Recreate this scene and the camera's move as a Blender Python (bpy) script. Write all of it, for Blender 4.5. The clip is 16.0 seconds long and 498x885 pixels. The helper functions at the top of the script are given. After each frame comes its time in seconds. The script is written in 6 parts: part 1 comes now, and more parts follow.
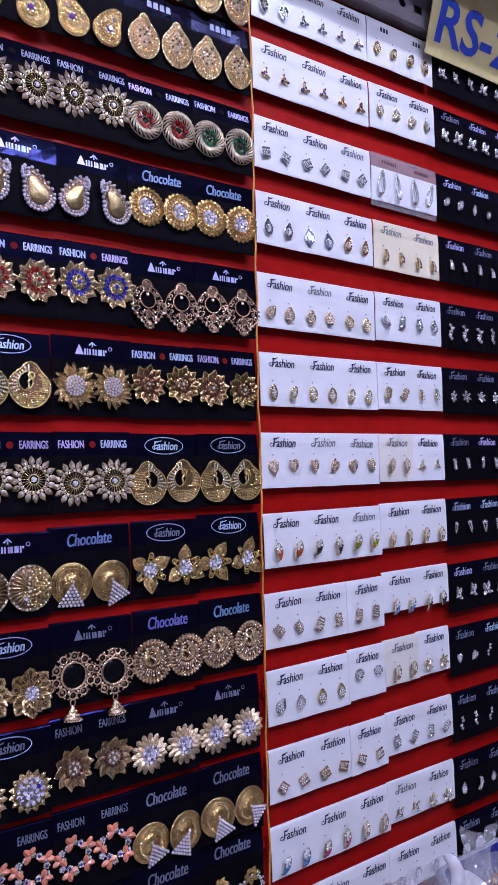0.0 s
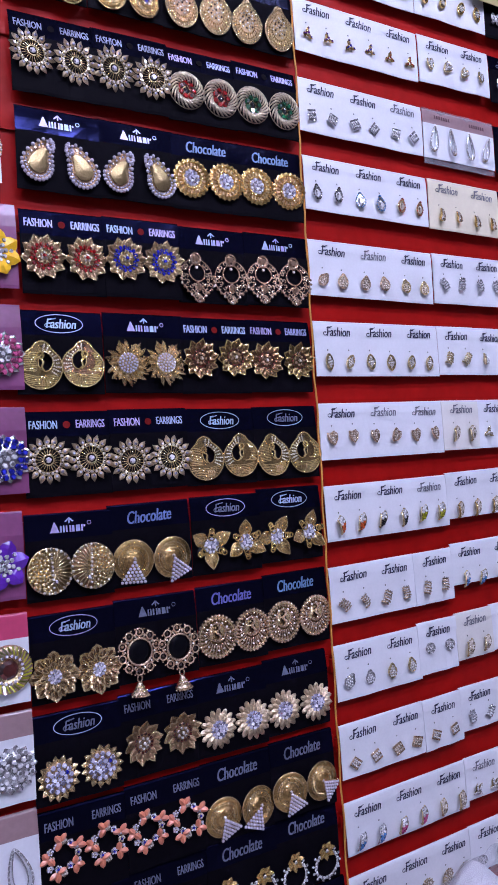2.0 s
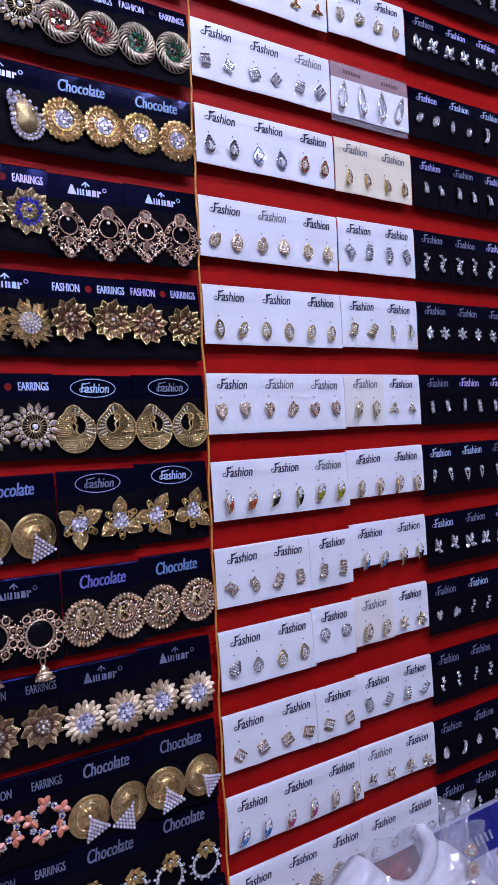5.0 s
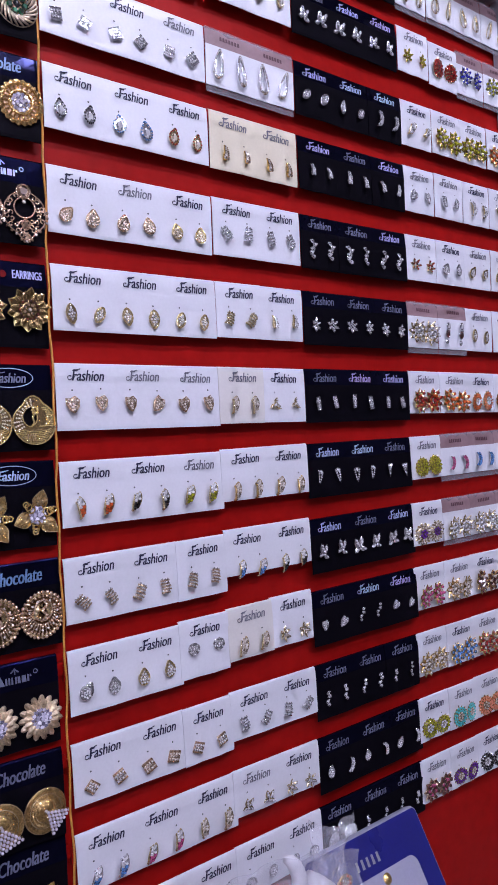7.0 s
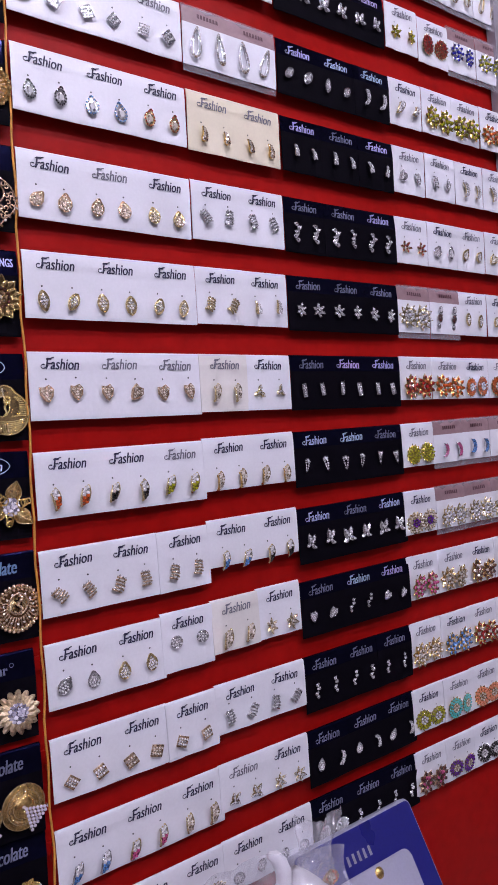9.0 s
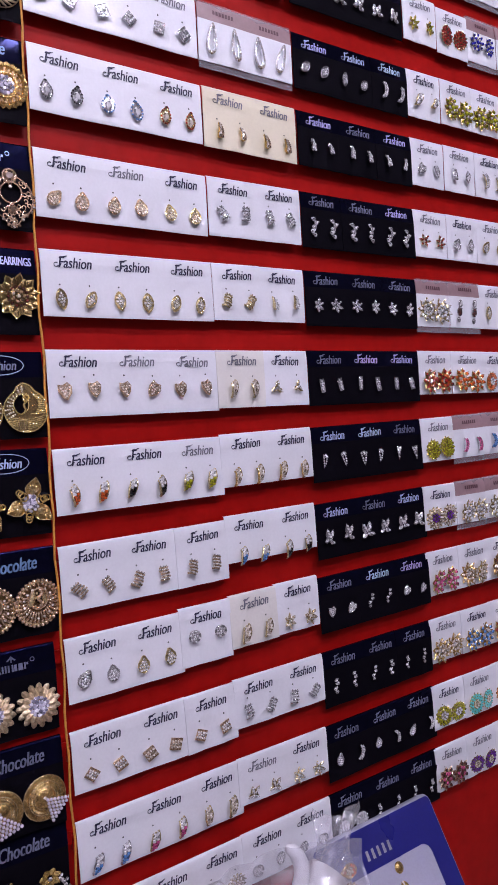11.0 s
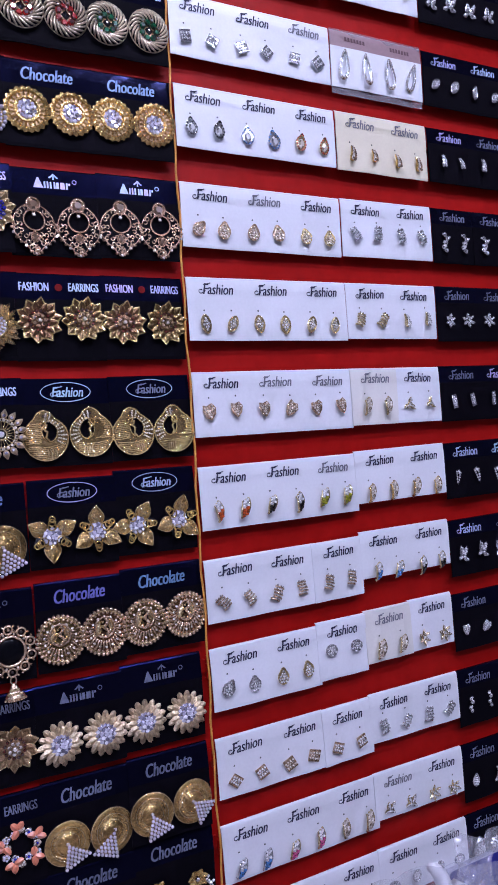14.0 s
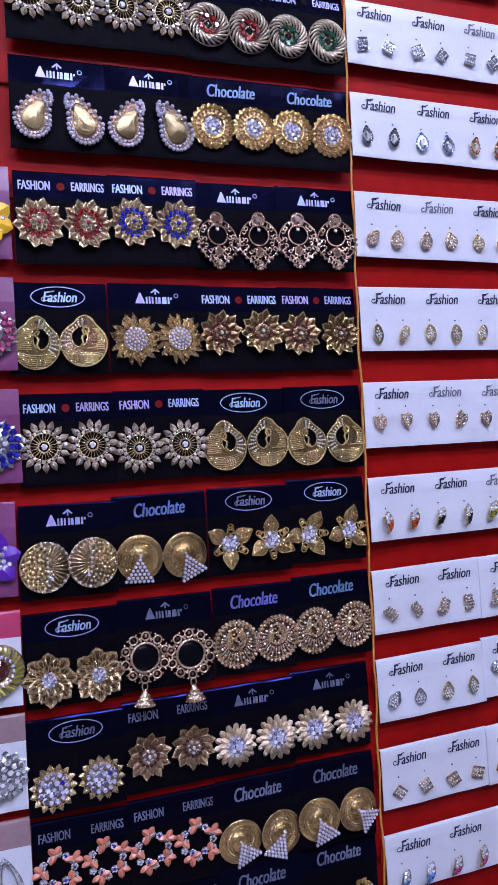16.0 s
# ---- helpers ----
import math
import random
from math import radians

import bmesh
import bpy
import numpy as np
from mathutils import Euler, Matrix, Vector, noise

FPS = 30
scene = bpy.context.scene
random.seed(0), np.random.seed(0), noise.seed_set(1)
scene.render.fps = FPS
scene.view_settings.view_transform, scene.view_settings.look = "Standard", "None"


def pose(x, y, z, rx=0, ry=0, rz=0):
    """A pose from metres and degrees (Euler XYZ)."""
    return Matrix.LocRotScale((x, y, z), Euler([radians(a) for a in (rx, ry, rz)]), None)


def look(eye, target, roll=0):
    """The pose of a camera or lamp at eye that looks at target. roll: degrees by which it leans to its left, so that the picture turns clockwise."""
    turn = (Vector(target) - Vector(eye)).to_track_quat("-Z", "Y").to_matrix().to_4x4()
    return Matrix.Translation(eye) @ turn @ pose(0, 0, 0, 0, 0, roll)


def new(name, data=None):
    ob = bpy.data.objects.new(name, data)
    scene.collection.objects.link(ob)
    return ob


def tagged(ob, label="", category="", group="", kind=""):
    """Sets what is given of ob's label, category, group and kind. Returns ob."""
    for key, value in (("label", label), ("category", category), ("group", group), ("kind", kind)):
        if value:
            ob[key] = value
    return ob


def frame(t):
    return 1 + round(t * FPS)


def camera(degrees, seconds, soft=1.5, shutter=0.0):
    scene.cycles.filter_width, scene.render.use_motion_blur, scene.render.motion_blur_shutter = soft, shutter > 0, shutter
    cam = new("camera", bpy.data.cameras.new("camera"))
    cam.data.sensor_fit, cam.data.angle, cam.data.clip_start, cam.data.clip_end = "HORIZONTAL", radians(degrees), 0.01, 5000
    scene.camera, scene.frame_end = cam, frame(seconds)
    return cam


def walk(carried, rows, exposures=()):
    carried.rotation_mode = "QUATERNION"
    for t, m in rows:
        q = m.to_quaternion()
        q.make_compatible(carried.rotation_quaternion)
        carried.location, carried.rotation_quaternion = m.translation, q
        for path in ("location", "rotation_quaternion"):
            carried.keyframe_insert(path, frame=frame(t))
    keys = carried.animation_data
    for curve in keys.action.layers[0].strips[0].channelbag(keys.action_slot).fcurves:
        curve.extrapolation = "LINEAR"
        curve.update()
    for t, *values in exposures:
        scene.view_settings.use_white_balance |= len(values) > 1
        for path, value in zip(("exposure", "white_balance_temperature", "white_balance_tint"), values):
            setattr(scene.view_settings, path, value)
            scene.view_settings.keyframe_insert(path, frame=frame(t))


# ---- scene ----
cam = camera(38.0, 16.0, 1.6)
PATH = [
    (0, (-0.457, -0.667, 1.2), (0.647, 0.997, 1.296), -1.3),
    (0.5, (-0.454, -0.66, 1.197), (0.599, 1.038, 1.283), -1.9),
    (1, (-0.45, -0.66, 1.192), (0.56, 1.065, 1.268), -2.6),
    (1.5, (-0.446, -0.656, 1.187), (0.53, 1.088, 1.245), -3.2),
    (2, (-0.444, -0.659, 1.186), (0.508, 1.099, 1.251), -3.5),
    (2.5, (-0.435, -0.656, 1.18), (0.517, 1.102, 1.212), -3.4),
    (3, (-0.415, -0.66, 1.173), (0.578, 1.076, 1.145), -3.5),
    (3.5, (-0.405, -0.668, 1.176), (0.617, 1.051, 1.167), -3.1),
    (6, (-0.296, -0.637, 1.172), (0.805, 1.033, 1.19), -2.4),
    (6.5, (-0.267, -0.639, 1.172), (0.887, 0.995, 1.185), -2.3),
    (7, (-0.245, -0.639, 1.168), (0.928, 0.981, 1.171), -2.5),
    (7.5, (-0.231, -0.646, 1.167), (0.964, 0.957, 1.161), -2.8),
    (8, (-0.222, -0.645, 1.166), (0.971, 0.959, 1.143), -3.0),
    (8.5, (-0.215, -0.642, 1.164), (0.954, 0.98, 1.143), -3.1),
    (11, (-0.207, -0.648, 1.165), (0.886, 1.027, 1.133), -3.4),
    (11.5, (-0.209, -0.649, 1.166), (0.865, 1.038, 1.146), -3.4),
    (12, (-0.217, -0.651, 1.168), (0.844, 1.044, 1.162), -3.4),
    (12.5, (-0.224, -0.648, 1.17), (0.794, 1.074, 1.16), -3.3),
    (13, (-0.229, -0.648, 1.172), (0.734, 1.105, 1.164), -3.6),
    (13.5, (-0.236, -0.648, 1.173), (0.683, 1.129, 1.173), -3.7),
    (14, (-0.249, -0.644, 1.177), (0.611, 1.162, 1.184), -3.7),
    (14.5, (-0.268, -0.641, 1.178), (0.509, 1.202, 1.2), -3.6),
    (15, (-0.284, -0.633, 1.186), (0.459, 1.224, 1.189), -3.4),
    (15.5, (-0.291, -0.631, 1.192), (0.369, 1.257, 1.179), -3.3),
    (16, (-0.317, -0.621, 1.199), (0.301, 1.281, 1.196), -2.7),
]
BALANCE = [(0, 0.0, 6350, 13), (2.5, 0.0, 6200, 12), (3.5, 0.0, 6150, 12), (6, 0.0, 6400, 11), (7, 0.0, 6800, 11.5), (8.5, 0.0, 7450, 13), (11, 0.0, 7500, 13), (12.5, 0.0, 6950, 12.5), (13.5, 0.0, 6550, 12), (14.5, 0.0, 6050, 11.5), (16, 0.0, 6000, 12)]
walk(cam, [(t, look(eye, target, roll)) for t, eye, target, roll in PATH], BALANCE)

# lamps: middle x, y and half length of each ceiling tube; the tubes' strength
LAMPS = [(0.45, -1.35, 0.6), (-0.95, -1.35, 0.6), (0.45, -2.2, 0.6), (-0.95, -2.2, 0.6)]
TUBE = 173.0
# ---- world and lamps ----
world = bpy.data.worlds.new("shop_world")
scene.world = world
world.use_nodes = True
world.node_tree.nodes["Background"].inputs[0].default_value = (0.55, 0.62, 0.8, 1)
world.node_tree.nodes["Background"].inputs[1].default_value = 0.05


# ---- materials ----
def mat(name, rgb, rough=0.5, metal=0.0, spec=0.5, vary=0.0, bump=0.0, scale=300.0, coat=0.0, grime=0.0, hue=0.0, tint=None):
    """A principled material with grain and stains (metals: painted crevices) at two scales, in metres."""
    m = bpy.data.materials.new(name)
    m.use_nodes = True
    nt = m.node_tree
    b = nt.nodes["Principled BSDF"]
    b.inputs["Roughness"].default_value = rough
    b.inputs["Metallic"].default_value = metal
    b.inputs["Specular IOR Level"].default_value = spec
    b.inputs["Coat Weight"].default_value = coat
    b.inputs["Coat Roughness"].default_value = 0.12
    if tint:
        b.inputs["Specular Tint"].default_value = (*tint, 1)
    co = nt.nodes.new("ShaderNodeTexCoord")
    info = nt.nodes.new("ShaderNodeObjectInfo")
    fine = nt.nodes.new("ShaderNodeTexNoise")
    fine.inputs["Scale"].default_value = scale
    fine.inputs["Detail"].default_value = 3
    wide = nt.nodes.new("ShaderNodeTexNoise")
    wide.inputs["Scale"].default_value = scale / 14
    wide.inputs["Detail"].default_value = 4
    shift = nt.nodes.new("ShaderNodeVectorMath")
    shift.operation = "ADD"
    nt.links.new(co.outputs["Object"], shift.inputs[0])
    nt.links.new(info.outputs["Random"], shift.inputs[1])
    for n in (fine, wide):
        nt.links.new(shift.outputs[0], n.inputs["Vector"])
    add = nt.nodes.new("ShaderNodeMath")
    add.operation = "ADD"
    nt.links.new(fine.outputs["Fac"], add.inputs[0])
    nt.links.new(wide.outputs["Fac"], add.inputs[1])
    rng = nt.nodes.new("ShaderNodeMapRange")
    rng.inputs[1].default_value, rng.inputs[2].default_value = 0.6, 1.4
    rng.inputs[3].default_value, rng.inputs[4].default_value = 1 - vary, 1 + vary * 0.5
    nt.links.new(add.outputs[0], rng.inputs[0])
    hsv = nt.nodes.new("ShaderNodeHueSaturation")
    hsv.inputs["Color"].default_value = (*rgb, 1)
    nt.links.new(rng.outputs[0], hsv.inputs["Value"])
    if hue:
        hr = nt.nodes.new("ShaderNodeMapRange")
        hr.inputs[3].default_value, hr.inputs[4].default_value = 0.5 - hue, 0.5 + hue
        nt.links.new(info.outputs["Random"], hr.inputs[0])
        nt.links.new(hr.outputs[0], hsv.inputs["Hue"])
    nt.links.new(hsv.outputs[0], b.inputs["Base Color"])
    if grime:
        rr = nt.nodes.new("ShaderNodeMapRange")
        rr.inputs[1].default_value, rr.inputs[2].default_value = 0.35, 0.7
        rr.inputs[3].default_value, rr.inputs[4].default_value = max(rough - grime, 0.02), rough + grime
        nt.links.new(wide.outputs["Fac"], rr.inputs[0])
        nt.links.new(rr.outputs[0], b.inputs["Roughness"])
    if bump:
        bp = nt.nodes.new("ShaderNodeBump")
        bp.inputs["Strength"].default_value = bump
        bp.inputs["Distance"].default_value = 0.001
        nt.links.new(add.outputs[0], bp.inputs["Height"])
        nt.links.new(bp.outputs[0], b.inputs["Normal"])
    return m


def stone(name, rgb, rough=0.05, metal=0.0):
    """Cut glass: glossy; glints and dark facets are painted in, each facet with its own brightness."""
    m = bpy.data.materials.new(name)
    m.use_nodes = True
    nt = m.node_tree
    b = nt.nodes["Principled BSDF"]
    b.inputs["Roughness"].default_value = rough
    b.inputs["Metallic"].default_value = metal
    b.inputs["Specular IOR Level"].default_value = 1.0
    b.inputs["Coat Weight"].default_value = 0.6
    b.inputs["Coat Roughness"].default_value = 0.03
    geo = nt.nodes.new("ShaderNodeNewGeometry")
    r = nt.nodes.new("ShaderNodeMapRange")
    # sparkle put into the colour: random dark to bright facets
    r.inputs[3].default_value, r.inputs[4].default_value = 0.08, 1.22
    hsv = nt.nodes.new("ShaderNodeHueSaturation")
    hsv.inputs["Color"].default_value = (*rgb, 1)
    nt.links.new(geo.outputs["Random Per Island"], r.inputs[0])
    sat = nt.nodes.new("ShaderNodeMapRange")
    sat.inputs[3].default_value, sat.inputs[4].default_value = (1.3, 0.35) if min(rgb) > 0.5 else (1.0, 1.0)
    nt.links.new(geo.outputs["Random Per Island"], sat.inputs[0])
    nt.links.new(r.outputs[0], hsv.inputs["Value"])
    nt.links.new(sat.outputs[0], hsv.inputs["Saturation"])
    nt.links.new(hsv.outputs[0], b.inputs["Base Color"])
    return m


M = {
    # metals: vary paints the shade of dark crevices into the colour as noise
    "gold": mat("gold_plate", (0.86, 0.58, 0.22), 0.24, 0.92, vary=0.66, bump=0.9, scale=560, hue=0.008),
    "antique": mat("antique_gold", (0.80, 0.61, 0.33), 0.25, 0.92, vary=0.66, bump=0.9, scale=560, hue=0.01),
    "bronze": mat("dark_bronze", (0.34, 0.22, 0.12), 0.3, 0.9, vary=0.6, bump=0.7, scale=1000, hue=0.015),
    "silver": mat("oxidised_silver", (0.82, 0.69, 0.50), 0.3, 0.8, vary=0.5, bump=0.9, scale=560),
    "rose": mat("rose_antique", (0.80, 0.58, 0.40), 0.27, 0.9, vary=0.66, bump=0.9, scale=560),
    "darkgold": mat("dark_gold", (0.26, 0.16, 0.07), 0.26, 0.9, vary=0.66, bump=0.9, scale=560, hue=0.02),
    "copper": mat("dark_copper", (0.56, 0.36, 0.25), 0.27, 0.9, vary=0.66, bump=0.9, scale=560),
    "brass": mat("patinated_brass", (0.86, 0.66, 0.30), 0.22, 0.92, vary=0.66, bump=0.9, scale=560, hue=0.012),
    "engraved": mat("engraved_gold", (0.66, 0.43, 0.16), 0.25, 0.95, vary=0.85, bump=1.0, scale=480),
    "cream": mat("cream_gold", (0.78, 0.62, 0.42), 0.3, 0.75, vary=0.66, bump=0.9, scale=560),
    "palegold": mat("pale_gold", (0.90, 0.72, 0.40), 0.23, 0.92, vary=0.66, bump=0.9, scale=560),
    "satin_gold": mat("satin_gold", (0.46, 0.35, 0.17), 0.3, 0.92, vary=0.4, bump=0.6, scale=700),
    "steel": mat("bright_silver", (0.80, 0.80, 0.82), 0.2, 1, vary=0.25, bump=0.1, scale=1300),
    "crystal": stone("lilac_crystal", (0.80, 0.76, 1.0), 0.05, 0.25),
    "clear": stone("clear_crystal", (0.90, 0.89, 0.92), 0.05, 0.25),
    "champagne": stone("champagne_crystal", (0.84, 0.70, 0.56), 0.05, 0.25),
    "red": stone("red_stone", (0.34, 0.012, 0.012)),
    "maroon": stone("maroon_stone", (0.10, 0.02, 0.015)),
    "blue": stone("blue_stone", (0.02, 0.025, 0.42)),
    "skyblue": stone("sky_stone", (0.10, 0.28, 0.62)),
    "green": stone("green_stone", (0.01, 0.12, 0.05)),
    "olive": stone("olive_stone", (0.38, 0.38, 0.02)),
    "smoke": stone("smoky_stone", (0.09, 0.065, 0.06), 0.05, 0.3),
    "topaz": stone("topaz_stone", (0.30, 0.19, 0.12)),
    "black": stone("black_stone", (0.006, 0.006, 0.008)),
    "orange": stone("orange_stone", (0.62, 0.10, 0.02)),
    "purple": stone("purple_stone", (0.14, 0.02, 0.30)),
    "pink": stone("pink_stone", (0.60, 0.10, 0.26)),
    "coral": mat("coral_enamel", (0.70, 0.23, 0.13), 0.3, vary=0.2, scale=500, coat=0.4),
    "teal": mat("teal_enamel", (0.03, 0.42, 0.42), 0.3, vary=0.15, scale=500, coat=0.4),
    "violet": mat("violet_enamel", (0.12, 0.02, 0.40), 0.25, vary=0.15, scale=500, coat=0.4),
    "yellow": mat("yellow_enamel", (0.90, 0.52, 0.02), 0.3, vary=0.15, scale=500, coat=0.4),
    "white": mat("white_enamel", (0.80, 0.76, 0.76), 0.3, vary=0.1, scale=500, coat=0.4),
    "pearl": mat("pearl", (0.56, 0.51, 0.60), 0.2, vary=0.2, scale=700, coat=0.5),
    "mirror": mat("dark_mirror", (0.004, 0.004, 0.006), 0.12, 0.0, spec=0.1),
    "card_white": mat("white_card", (0.72, 0.73, 0.77), 0.42, vary=0.06, bump=0.04, scale=350, coat=0.12, grime=0.1),
    "card_beige": mat("beige_card", (0.72, 0.66, 0.50), 0.45, vary=0.06, bump=0.05, scale=350, coat=0.1, grime=0.1),
    "card_offwhite": mat("off_white_card", (0.70, 0.68, 0.64), 0.45, vary=0.06, bump=0.05, scale=350, coat=0.1, grime=0.1),
    "card_black": mat("black_card", (0.0032, 0.0026, 0.0050), 0.62, spec=0.035, vary=0.3, bump=0.06, scale=500),
    "header_navy": mat("navy_gloss_header", (0.0022, 0.0022, 0.0075), 0.10, spec=0.12, vary=0.25, bump=0.03, scale=120, grime=0.04, tint=(0.16, 0.2, 1.0)),
    "header_rose": mat("dusty_rose_header", (0.30, 0.19, 0.20), 0.4, vary=0.16, scale=200, coat=0.3),
    "header_pink": mat("pink_header", (0.50, 0.05, 0.13), 0.35, vary=0.12, scale=200, coat=0.3),
    "card_violet": mat("violet_card", (0.20, 0.05, 0.14), 0.35, vary=0.2, scale=200, coat=0.3),
    "ink_navy": mat("navy_ink", (0.012, 0.014, 0.05), 0.5, vary=0.2, scale=900),
    "ink_grey": mat("grey_ink", (0.16, 0.16, 0.2), 0.45, vary=0.3, scale=900),
    "foil_blue": mat("blue_foil", (0.15, 0.18, 0.46), 0.42, 0.1, vary=0.5, scale=260, hue=0.05),
    "foil": mat("silver_foil", (0.44, 0.48, 0.76), 0.38, 0.25, vary=0.4, scale=260, hue=0.07),
    "foil_pale": mat("pale_silver_ink", (0.36, 0.36, 0.38), 0.4, 0.2, vary=0.3, scale=300),
    # darker copy of the silver foil, picked mostly by row
    "foil_dull": mat("worn_foil", (0.19, 0.21, 0.31), 0.38, 0.3, vary=0.6, scale=260),
    "foil_rose": mat("brown_ink", (0.10, 0.04, 0.05), 0.4, vary=0.3, scale=260),
    "dot_red": mat("red_dot", (0.14, 0.003, 0.003), 0.6, spec=0.1, vary=0.15, scale=500),
    "dot_black": mat("black_dot", (0.005, 0.004, 0.006), 0.7, spec=0.05),
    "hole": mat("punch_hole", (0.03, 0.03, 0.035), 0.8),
    "red_wall": mat("red_painted_board", (0.335, 0.006, 0.0045), 0.48, spec=0.1, vary=0.25, bump=0.12, scale=60, grime=0.12),
    "cord": mat("orange_cord", (0.72, 0.30, 0.05), 0.55, vary=0.4, bump=0.5, scale=1800),
    "metal_white": mat("white_powder_coat", (0.33, 0.31, 0.35), 0.38, 0.2, vary=0.14, bump=0.06, scale=180, grime=0.12),
    "metal_grey": mat("grey_steel", (0.24, 0.21, 0.24), 0.4, 0.3, vary=0.2, bump=0.06, scale=180, grime=0.12),
    "sign_yellow": mat("yellow_card", (0.56, 0.48, 0.22), 0.5, vary=0.12, bump=0.03, scale=120, coat=0.1),
    "sign_blue": mat("blue_marker", (0.015, 0.05, 0.42), 0.5, vary=0.3, scale=160),
    "box_blue": mat("blue_box_card", (0.012, 0.014, 0.16), 0.33, vary=0.15, bump=0.04, scale=250, coat=0.25, grime=0.08),
    "box_edge": mat("grey_box_edge", (0.36, 0.36, 0.46), 0.5, vary=0.1, scale=300),
    "satin": mat("white_satin_insert", (0.78, 0.78, 0.82), 0.45, vary=0.05, bump=0.08, scale=500),
    "leatherette": mat("white_leatherette", (0.76, 0.75, 0.79), 0.5, vary=0.06, bump=0.12, scale=900, coat=0.04),
    "wall_grey": mat("grey_shop_wall", (0.17, 0.163, 0.18), 0.6, vary=0.2, bump=0.1, scale=40),
    "counter_top": mat("pale_laminate", (0.34, 0.32, 0.32), 0.4, vary=0.15, bump=0.05, scale=60),
    "dark_shelf": mat("dark_shelf", (0.05, 0.035, 0.03), 0.5, vary=0.3, bump=0.1, scale=40),
    "ceiling": mat("dark_grey_ceiling", (0.10, 0.10, 0.11), 0.7, vary=0.1, bump=0.1, scale=40),
    "floor": mat("grey_floor_tile", (0.30, 0.29, 0.28), 0.4, vary=0.25, bump=0.05, scale=30),
}
# clear film of the bag: mostly see-through, with gloss
film = bpy.data.materials.new("clear_film")
film.use_nodes = True
_nt = film.node_tree
_nt.nodes.remove(_nt.nodes["Principled BSDF"])
_tr, _gl, _df = (_nt.nodes.new(k) for k in ("ShaderNodeBsdfTransparent", "ShaderNodeBsdfGlossy", "ShaderNodeBsdfDiffuse"))
_tr.inputs[0].default_value = (0.93, 0.93, 0.95, 1)
_gl.inputs["Roughness"].default_value = 0.12
_df.inputs[0].default_value = (0.75, 0.75, 0.82, 1)
_lw = _nt.nodes.new("ShaderNodeLayerWeight")
_lw.inputs[0].default_value = 0.25
_fr = _nt.nodes.new("ShaderNodeMapRange")
_fr.inputs[3].default_value, _fr.inputs[4].default_value = 0.12, 0.65
_nt.links.new(_lw.outputs["Facing"], _fr.inputs[0])
_m1, _m2 = _nt.nodes.new("ShaderNodeMixShader"), _nt.nodes.new("ShaderNodeMixShader")
_m1.inputs[0].default_value = 0.22
_nt.links.new(_tr.outputs[0], _m1.inputs[1])
_nt.links.new(_df.outputs[0], _m1.inputs[2])
_nt.links.new(_fr.outputs[0], _m2.inputs[0])
_nt.links.new(_m1.outputs[0], _m2.inputs[1])
_nt.links.new(_gl.outputs[0], _m2.inputs[2])
_nt.links.new(_m2.outputs[0], _nt.nodes["Material Output"].inputs[0])
M["film"] = film


def glow(name, rgb, strength):
    m = bpy.data.materials.new(name)
    m.use_nodes = True
    b = m.node_tree.nodes["Principled BSDF"]
    b.inputs["Base Color"].default_value = (*rgb, 1)
    b.inputs["Emission Color"].default_value = (*rgb, 1)
    b.inputs["Emission Strength"].default_value = strength
    return m


M["tube"] = glow("lamp_tube", (0.71, 0.73, 1.0), TUBE)


# ---- mesh building ----
STONES = "smoke topaz crystal clear champagne red maroon blue skyblue green olive black orange purple pink"
CACHE = {}


